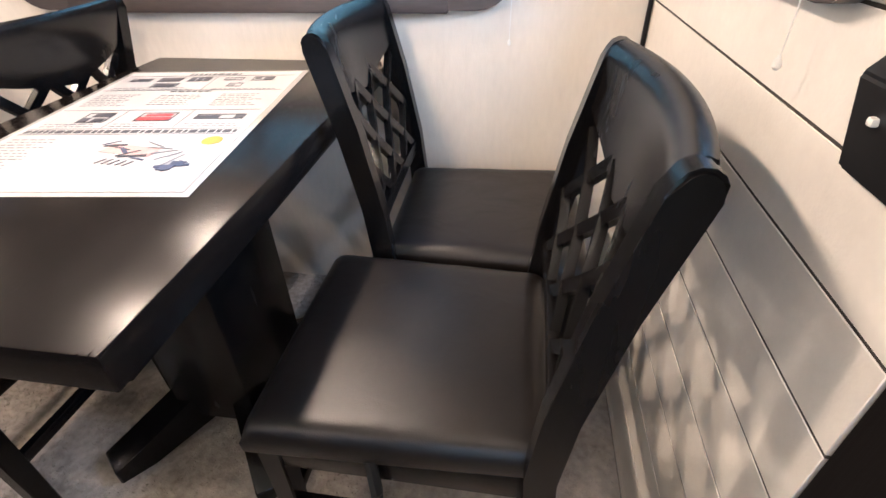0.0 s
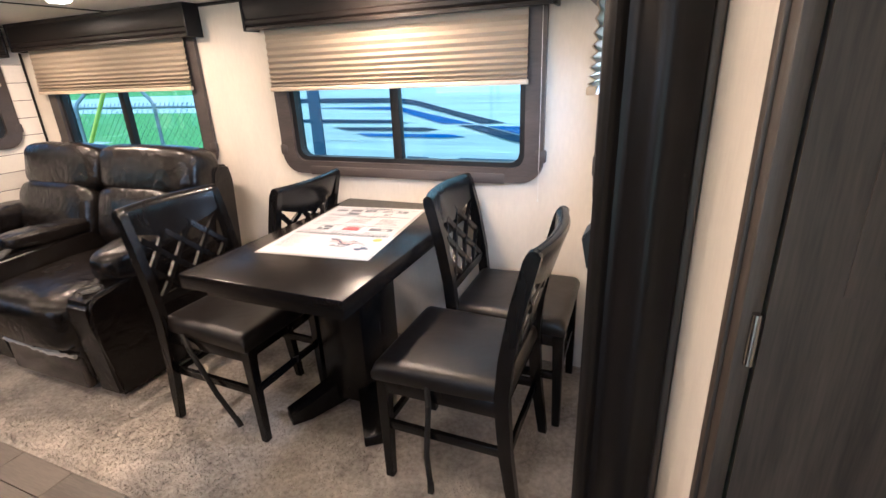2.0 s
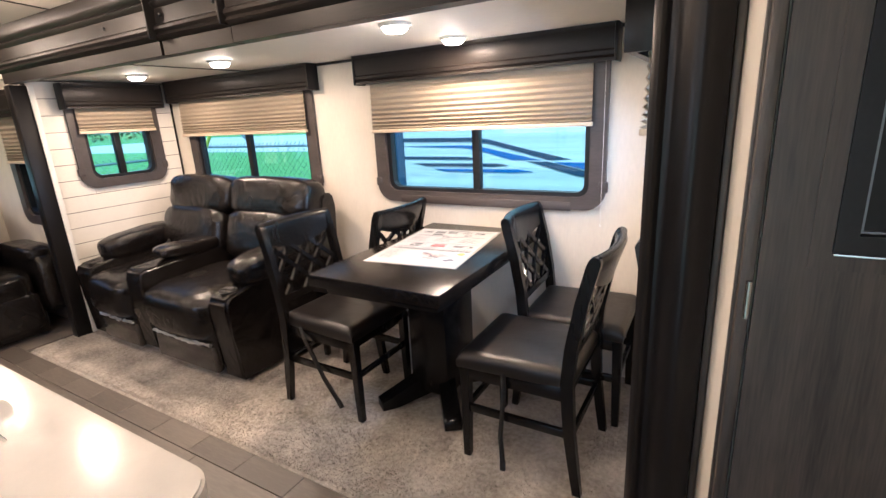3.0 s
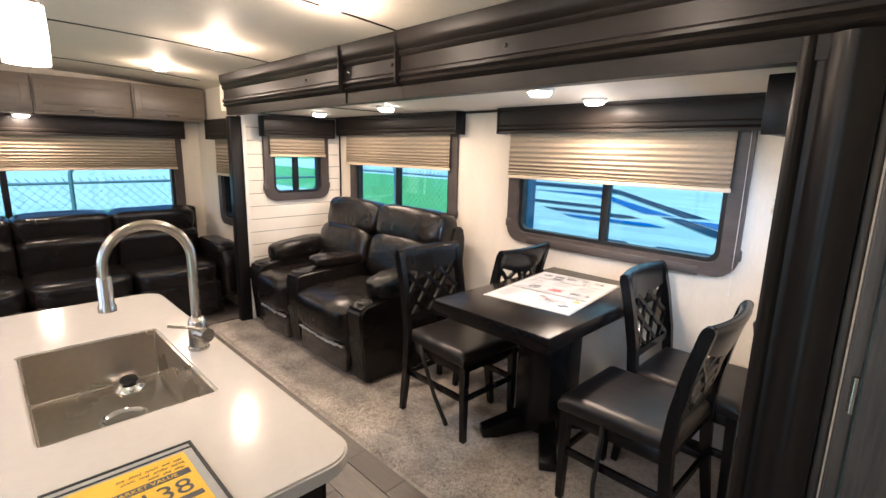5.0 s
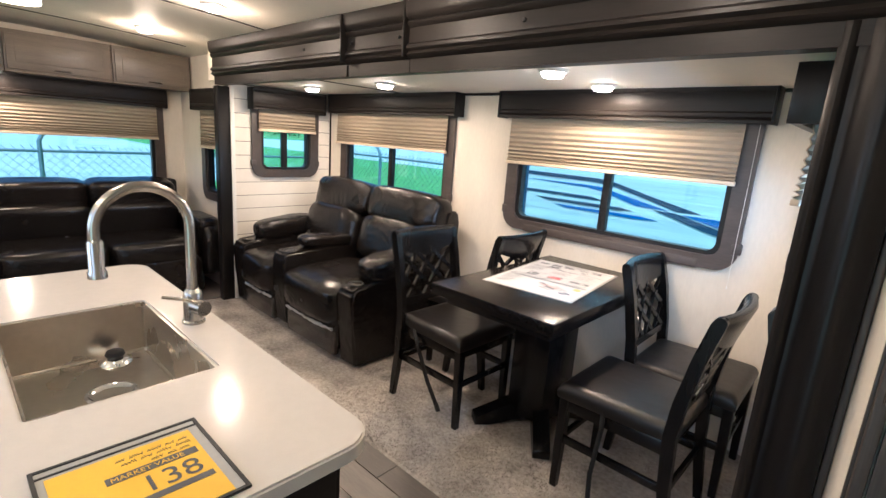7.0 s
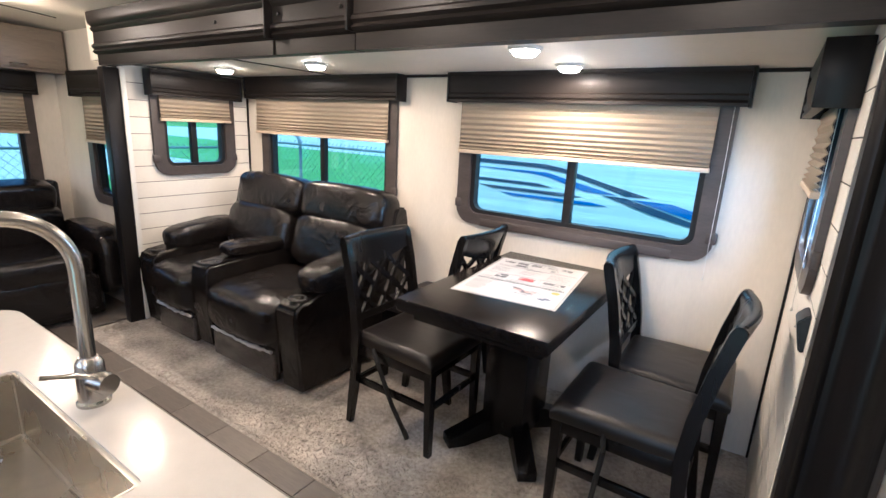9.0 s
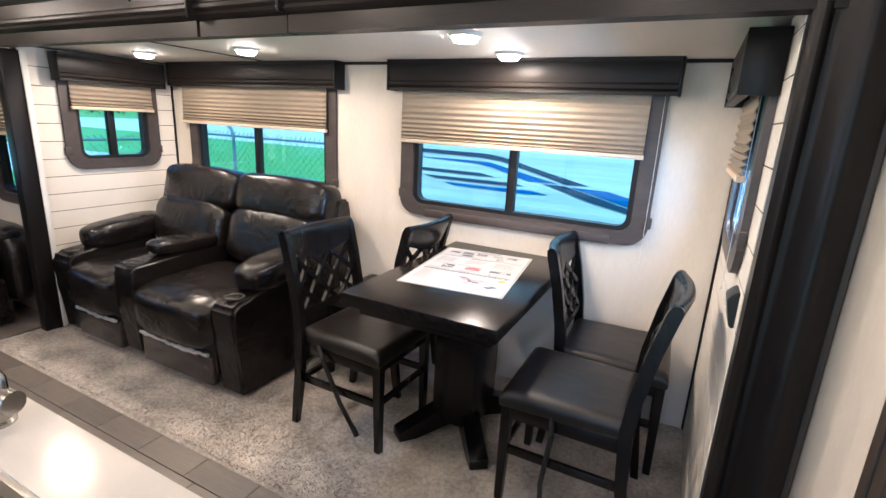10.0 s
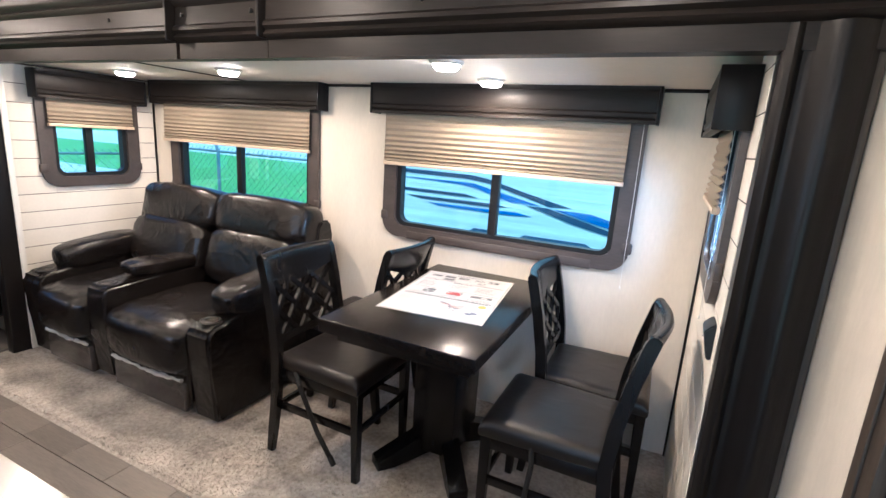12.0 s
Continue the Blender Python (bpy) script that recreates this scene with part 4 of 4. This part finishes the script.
# ---- dark door beside the post ----
def door():
    d = thing("door_1", "dark wood-grain door with a black-framed dark glass panel", "door", (1.54, 0.41, 0), kind="structure")
    fr = part("door_frame", box(1.506, 1.528, 0.402, 0.486, -0.02, 1.96, 0.003), "door", d, "dark wood-grain jamb")
    part("stop_strip", box(1.500, 1.507, 0.448, 0.482, -0.02, 1.96, 0.002), "door", fr)
    leaf = part("leaf", holed(1.532, 2.19, 0.0, 1.955, [(1.640, 2.10, 1.12, 1.86)], "y", 0.398, 0.428), "door", d)
    def pane_ring(a, b, z0, z1, w, y0, y1):
        return ring([(a, z0), (b, z0), (b, z1), (a, z1)], [(a + w, z0 + w), (b - w, z0 + w), (b - w, z1 - w), (a + w, z1 - w)], "y", y0, y1)
    part("moulding", pane_ring(1.600, 2.140, 1.080, 1.905, 0.030, 0.3945, 0.3985), "door", leaf, "flat wood-grain border")
    part("glass_frame", pane_ring(1.631, 2.109, 1.111, 1.875, 0.030, 0.390, 0.43), "black", leaf, "black glass frame")
    part("glass_bead", pane_ring(1.663, 2.077, 1.143, 1.843, 0.004, 0.404, 0.409), "galv", leaf)
    part("glass", box(1.65, 2.09, 0.410, 0.416, 1.13, 1.86, 0), "black", leaf, "dark glass panel")
    part("ledge", box(1.631, 2.109, 0.386, 0.3945, 1.106, 1.1105, 0.001), "nickel", leaf, "thin bright metal edge")
    for z in (0.28, 1.01, 1.74):
        h = part("hinge", tube([(1.522, 0.394, z - 0.036), (1.522, 0.394, z + 0.036)], 0.006, 12), "nickel", d, "brushed steel hinge")


door()
b = thing("seal_end", "black rubber seal end at the foot of the post", "seal", (1.49, 0.745, -0.012))
part("flap", puff(1.492, 0.738, 0.09, 0.022, 0.03, 0.20, 0.5, wrinkle=0.003, seed=3, nu=16, nv=12), "rubber", b)
part("lip", box(1.480, 1.506, 0.722, 0.752, -0.0125, 0.01, 0.003), "rubber", b)

# ---- island ----
def island():
    k = thing("kitchen_island", "dark wood-grain kitchen island cabinet", "cabinet", (0.1, -0.52, 0))
    part("body", box(-0.58, 0.775, -0.765, -0.275, 0.0, 0.60, 0.003), "trimv", k)
    bm = bmesh.new()
    add_box(bm, -0.58, -0.56, -0.765, -0.275, 0.60, 0.797)
    add_box(bm, 0.755, 0.775, -0.765, -0.275, 0.60, 0.797)
    add_box(bm, -0.56, 0.755, -0.765, -0.745, 0.60, 0.797)
    add_box(bm, -0.56, 0.755, -0.295, -0.275, 0.60, 0.797)
    part("upper_body", bm, "trimv", k)
    for x0, x1 in ((-0.56, -0.12), (-0.11, 0.32), (0.33, 0.755)):
        part("panel", box(x0, x1, -0.276, -0.262, 0.09, 0.77, 0.004), "trim", k)
    part("panel", box(0.774, 0.788, -0.75, -0.29, 0.09, 0.77, 0.004), "trim", k)


island()


def countertop():
    outer = rounded(-0.645, 0.835, -0.83, -0.225, 0.075, 8)
    hole = rounded(-0.185, 0.388, -0.70, -0.35, 0.012, 3)
    bm = bmesh.new()
    loops = []
    for o in (outer, hole):
        vs = [bm.verts.new((x, y, 0.798)) for x, y in o]
        loops.append([bm.edges.new((vs[i], vs[(i + 1) % len(vs)])) for i in range(len(vs))])
    r = bmesh.ops.triangle_fill(bm, use_beauty=True, edges=loops[0] + loops[1])
    faces = [f for f in r["geom"] if isinstance(f, bmesh.types.BMFace)]
    ext = bmesh.ops.extrude_face_region(bm, geom=faces)
    up = [v for v in ext["geom"] if isinstance(v, bmesh.types.BMVert)]
    for v in up:
        v.co.z = 0.834
    bmesh.ops.recalc_face_normals(bm, faces=bm.faces)
    rim = [e for e in bm.edges if len(e.link_faces) == 2 and abs(e.link_faces[0].normal.z - e.link_faces[1].normal.z) > 0.5]
    bmesh.ops.bevel(bm, geom=rim, offset=0.005, segments=2, affect="EDGES")
    return bm


tagged(part("countertop", countertop(), "counter"), "white solid-surface island countertop with rounded corners", "countertop")


def sink():
    s = thing("sink", "square stainless steel undermount sink", "sink", (0.1, -0.52, 0.672))
    x0, x1, y0, y1, zt, zb = -0.180, 0.383, -0.695, -0.355, 0.831, 0.672
    part("basin_wall", box(x0 - 0.004, x0, y0, y1, zb, zt, 0), "steel", s)
    part("basin_wall", box(x1, x1 + 0.004, y0, y1, zb, zt, 0), "steel", s)
    part("basin_wall", box(x0 - 0.004, x1 + 0.004, y0 - 0.004, y0, zb, zt, 0), "steel", s)
    part("basin_wall", box(x0 - 0.004, x1 + 0.004, y1, y1 + 0.004, zb, zt, 0), "steel", s)
    part("basin_floor", box(x0 - 0.004, x1 + 0.004, y0 - 0.004, y1 + 0.004, zb - 0.006, zb, 0), "steel", s)
    for a, b in (((x0, y0), (x1, y0)), ((x0, y1), (x1, y1)), ((x0, y0), (x0, y1)), ((x1, y0), (x1, y1))):
        part("corner_fillet", tube([(*a, zb + 0.002), (*b, zb + 0.002)], 0.006, 8), "steel", s)
    for x in (x0, x1):
        for y in (y0, y1):
            part("corner_fillet", tube([(x, y, zb), (x, y, zt - 0.001)], 0.0045, 8), "steel", s)
    d = part("drain", lathe([(0.058, 0.0), (0.06, 0.004), (0.052, 0.006), (0.044, 0.001), (0.03, 0.001)], 0.06, -0.50, zb), "chrome", s, "chrome drain ring")
    t = part("strainer", lathe([(0.040, 0.0), (0.043, 0.008), (0.036, 0.014), (0.030, 0.020), (0.012, 0.024)], -0.12, -0.45, zb), "chrome", s, "chrome basket strainer")
    part("knob", lathe([(0.020, 0.022), (0.026, 0.032), (0.022, 0.042), (0.004, 0.046)], -0.12, -0.45, zb, 20), "rubber", t, "black rubber knob")


sink()


def faucet():
    f = thing("faucet", "brushed nickel gooseneck pull-down kitchen faucet", "faucet", (0.08, -0.295, 0.834))
    x, y = 0.08, -0.295
    part("base", lathe([(0.030, 0), (0.030, 0.006), (0.026, 0.010), (0.025, 0.085), (0.022, 0.092), (0.0165, 0.10)], x, y, 0.834), "nickel", f)
    pts = [(x, y, 0.93), (x, y, 1.05), (x, y, 1.115)]
    r = 0.108
    for k in range(1, 17):
        a = math.pi * k / 16
        pts.append((x, y - r + r * math.cos(a), 1.115 + r * math.sin(a)))
    pts.append((x, y - 2 * r, 1.08))
    part("spout", tube(pts, 0.0135, 18), "nickel", f)
    part("spray_head", lathe([(0.014, 0.095), (0.0175, 0.088), (0.0175, 0.02), (0.021, 0.014), (0.021, 0.0), (0.012, -0.002)], x, y - 2 * r, 1.00), "nickel", f)
    part("valve", tube([(x + 0.005, y, 0.885), (x + 0.052, y + 0.012, 0.885)], 0.021, 20), "nickel", f)
    part("lever", tube([(x + 0.035, y, 0.90), (x + 0.03, y - 0.03, 0.915), (x + 0.022, y - 0.085, 0.93)], [0.006, 0.005, 0.0045], 10), "nickel", f)


faucet()


def sign():
    s = thing("price_sign", "yellow handwritten price card in a clear sleeve with black edge", "sign", (0.695, -0.59, 0.834))
    x0, x1, y0, y1, z = 0.572, 0.815, -0.715, -0.470, 0.8345
    part("sleeve", box(x0, x1, y0, y1, z, z + 0.003, 0.001, 1), "acrylic", s, "clear plastic sleeve")
    bm = ring([(x0, y0), (x1, y0), (x1, y1), (x0, y1)], [(x0 + 0.006, y0 + 0.006), (x1 - 0.006, y0 + 0.006), (x1 - 0.006, y1 - 0.006), (x0 + 0.006, y1 - 0.006)], "z", z, z + 0.005)
    part("edging", bm, "rubber", s, "black edging")
    part("edging", box(x0 + 0.020, x0 + 0.024, y0, y1, z + 0.003, z + 0.0045, 0), "rubber", s)
    card = part("card", box(x0 + 0.032, x1 - 0.008, y0 + 0.016, y1 - 0.022, z + 0.003, z + 0.0042, 0), "yellow", s, "yellow card")
    part("band", box(x0 + 0.089, x0 + 0.107, y0 + 0.082, y1 - 0.03, z + 0.0042, z + 0.0047, 0), "ink", card, "black printed band")
    part("band", box(x0 + 0.167, x0 + 0.181, y0 + 0.11, y1 - 0.03, z + 0.0042, z + 0.0047, 0), "ink", card)
    def words(text, x, y, size, material, lift):
        cu = bpy.data.curves.new("lettering", "FONT")
        cu.body, cu.size, cu.extrude = text, size, 0.0001
        cu.materials.append(M[material])
        o = new("lettering", cu)
        o.parent = card
        o.matrix_basis = pose(x, y, lift, 0, 0, 90)
    words("MARKET VALUE", x0 + 0.1035, y0 + 0.088, 0.0150, "yellow", z + 0.0049)
    words("138", x0 + 0.160, y0 + 0.118, 0.060, "ink", z + 0.0049)
    rnd = random.Random(8)
    for row, (a, b) in enumerate(((0.105, 0.212), (0.11, 0.208), (0.15, 0.212))):
        y, base = y0 + a, x0 + 0.056 + row * 0.0135
        while y < y0 + b:
            # one handwritten word: a looping pen line
            pts, n = [], rnd.randint(7, 13)
            for k in range(n):
                pts.append((base - (0.007 if k % 2 else 0.0) * rnd.uniform(0.5, 1.1), y, z + 0.0046))
                y += rnd.uniform(0.0012, 0.0026)
            part("handwriting", tube(pts, 0.0007, 5), "ink", card)
            y += 0.005


sign()
shiplap("wall_shiplap_far", XL, 1, 0.872, YW - 0.002, WIN_S, -0.029)
shiplap("wall_shiplap_near", XR, -1, 0.798, YW - 0.002, WIN_W, -0.077)

# ---- outdoors ----
bm = bmesh.new()
n = 24
vs = [[bm.verts.new((-400 + 800 * i / n, -400 + 800 * j / n, -0.9)) for i in range(n + 1)] for j in range(n + 1)]
for j in range(n):
    for i in range(n):
        bm.faces.new((vs[j][i], vs[j][i + 1], vs[j + 1][i + 1], vs[j + 1][i]))
solid("ground", bm, "grass", "mown green grass reaching the horizon", "grass")
solid("road", box(-90, 60, 27, 62, -0.93, -0.885, 0), "road", "pale concrete road beyond the fence", "road")
solid("road", box(-95, -19, -80, 13, -0.93, -0.887, 0), "road", "pale concrete lot beyond the fence", "road")


def trailer():
    t = thing("parked_trailer", "white ribbed travel trailer with blue and navy swooshes", "trailer", (2.4, 4.2, -0.9))
    part("body", box(-1.95, 7.5, 3.02, 5.4, -0.35, 2.35, 0.05, 3), "siding", t)
    z = -0.3
    while z < 2.25:
        part("siding_rib", tube([(-1.88, 3.022, z), (7.4, 3.022, z)], 0.004, 6), "siding", t)
        z += 0.068
    shapes = (
        ("snavy", [(-1.6, 1.178), (-0.35, 1.168), (-0.2, 1.15), (0.12, 1.07), (0.47, 0.992), (0.30, 0.984), (0.09, 1.042), (-0.2, 1.115), (-0.38, 1.134), (-1.6, 1.146)]),
        ("sblue", [(-1.05, 1.104), (-0.5, 1.106), (-0.32, 1.104), (-0.08, 1.050), (0.24, 0.986), (0.0, 0.986), (-0.1, 1.012), (-0.29, 1.064), (-0.44, 1.086)]),
        ("snavy", [(-1.6, 1.018), (-0.4, 1.012), (-0.27, 0.99), (-0.39, 0.987), (-1.6, 0.993)]),
        ("snavy", [(-0.93, 0.955), (-0.14, 0.958), (-0.03, 0.945), (-0.16, 0.931), (-0.80, 0.932)]),
        ("sblue", [(-0.72, 0.910), (0.05, 0.912), (0.17, 0.896), (0.0, 0.886), (-0.62, 0.889)]),
        ("snavy", [(0.13, 0.975), (0.29, 0.975), (0.79, 0.851), (1.5, 0.68), (1.5, 0.64), (0.80, 0.815), (0.50, 0.874), (0.21, 0.954)]),
        ("sblue", [(0.34, 0.97), (0.61, 0.968), (0.79, 0.927), (1.5, 0.76), (1.5, 0.70), (0.80, 0.865), (0.62, 0.905)]),
    )
    for k, (m, o) in enumerate(shapes):
        part("swoosh", prism(o, "y", 3.0165 - 0.0003 * k, 3.0195), m, t)
    # Dark blue upright strip set just in front of the body.
    part("corner_trim", box(-1.14, -1.03, 3.004, 3.0192, -0.35, 2.3, 0.003), "sblue_dark", t, "dark blue upright strip")
    for a, b in ((-0.34, -0.07), (0.08, 0.66)):
        part("wheel_arch", prism([(a, 0.60), (a + 0.02, 0.725), (a + 0.05, 0.745), (b - 0.06, 0.745), (b - 0.02, 0.725), (b, 0.60), (b, -0.3), (a, -0.3)], "y", 3.010, 3.0194), "sblue_dark", t, "dark wheel arch trim")
    part("skirt", box(-1.9, 7.4, 3.1, 5.3, -0.9, -0.34, 0), "snavy", t)


trailer()


def fence(name, p, q, label, top=0.93):
    f = thing(name, label, "fence", (*p, -0.9), "chain link fences")
    a, b = Vector((*p, 0)), Vector((*q, 0))
    length = (b - a).length
    d = (b - a) / length
    low = -0.88
    for h in (top, low + 0.05):
        part("rail", tube([a + Vector((0, 0, h)), b + Vector((0, 0, h))], 0.022, 8), "galv", f)
    k = 0
    while k <= length:
        o = a + d * k
        part("fence_post", tube([o + Vector((0, 0, -0.9)), o + Vector((0, 0, 0.95)), o + Vector((0, 0, 1.05)) - d * 0.05, o + Vector((0, 0, 1.2)) - d * 0.22], 0.032, 8), "galv", f)
        k += 2.5
    bm = bmesh.new()
    step, h = 0.14, top - low
    n = int(length / step)
    for i in range(-int(h / step), n):
        for s in (1, -1):
            u0, u1 = i * step, i * step + h
            z0, z1 = (low, low + h) if s > 0 else (low + h, low)
            c0, c1 = max(0, u0), min(length, u1)
            if c1 <= c0:
                continue
            za, zb = z0 + (z1 - z0) * (c0 - u0) / h, z0 + (z1 - z0) * (c1 - u0) / h
            add_tube(bm, [a + d * c0 + Vector((0, 0, za)), a + d * c1 + Vector((0, 0, zb))], 0.0032, 3, cap=False)
    tagged(part("chain_link", bm, "galv", f, "woven wire mesh"), kind="stuff")
    bm = bmesh.new()
    for i in range(int(length / 0.11)):
        o = a + d * (i * 0.11) + Vector((0, 0, top + 0.02))
        add_tube(bm, [o, o + d * 0.05 + Vector((0, 0, 0.06))], 0.006, 4)
    tagged(part("wire_ends", bm, "galv", f), kind="stuff")


fence("fence", (-9.34, 6.0), (-1.5, 6.0), "grey chain link fence along the lawn")
fence("fence", (-8.05, 5.4), (-8.05, -6.0), "grey chain link fence behind the trailer", 0.80)
g = thing("guy_guard", "yellow plastic guard on a slanting guy wire", "guy wire", (-8.95, 5.4, -0.9))
part("guard", tube([(-8.95, 5.4, -0.9), (-6.5, 5.4, 2.05)], 0.035, 10), "sleeve", g)


def far_trees(x0, y0, x1, y1, count, seed):
    rnd = random.Random(seed)
    bm = bmesh.new()
    for k in range(count):
        f = rnd.random()
        cx, cy = x0 + (x1 - x0) * f + rnd.uniform(-3, 3), y0 + (y1 - y0) * f + rnd.uniform(-3, 3)
        h = rnd.uniform(3, 8)
        for j in range(70):
            a, r, z = rnd.uniform(0, 6.28), rnd.uniform(0.2, 2.6), rnd.uniform(0.0, h)
            r *= 1 - 0.5 * abs(z / h - 0.4)
            o = Vector((cx + r * math.cos(a), cy + r * math.sin(a), -0.6 + z))
            s = rnd.uniform(0.25, 0.7)
            q = [o + Vector((rnd.uniform(-s, s), rnd.uniform(-s, s), rnd.uniform(-s, s))) for _ in range(3)]
            bm.faces.new([bm.verts.new(v) for v in q])
    return bm


tagged(part("far_woods", far_trees(-130, 118, 40, 122, 60, 3), "leaf"), "line of distant green trees", "trees", "", "stuff")
tagged(part("far_woods", far_trees(-125, 90, -125, -70, 60, 5), "leaf"), "line of distant green trees", "trees", "", "stuff")

# ---- floor planks ----
planks = tagged(new("floor_planks"), "grey-brown wood-look vinyl planks", "floor", "", "structure")
BASE[planks] = Matrix()
rnd = random.Random(12)


def plank_mesh(length, width):
    bm = box(0, length, 0, width, -0.024, -0.012, 0.0015, 1)
    me = bpy.data.meshes.new("plank")
    bm.to_mesh(me)
    bm.free()
    me.materials.append(M["plank"])
    return me


WIDE, LONG = 0.142, 0.92
shared = plank_mesh(LONG - 0.002, WIDE - 0.002)
edge = plank_mesh(0.30 - 0.002, 0.118)


def lay(me, x, y):
    o = new("plank", me)
    o.parent = planks
    o.matrix_basis = pose(x, y, 0)


row = 0
y = 0.378 - WIDE
while y > -2.0:
    x = XB - 0.59 + (row * 0.37) % 0.6
    while x < 2.55 - LONG:
        if x > XB - 0.05:
            lay(shared, x, y)
        x += LONG
    y -= WIDE
    row += 1
x = XB + 0.02
while x < 1.45:
    lay(edge, x, 0.379)
    x += 0.30
tagged(part("rear_floor", box(XB, XL - 0.05, 0.50, YS, -0.024, -0.012, 0), "plank", planks), kind="stuff")
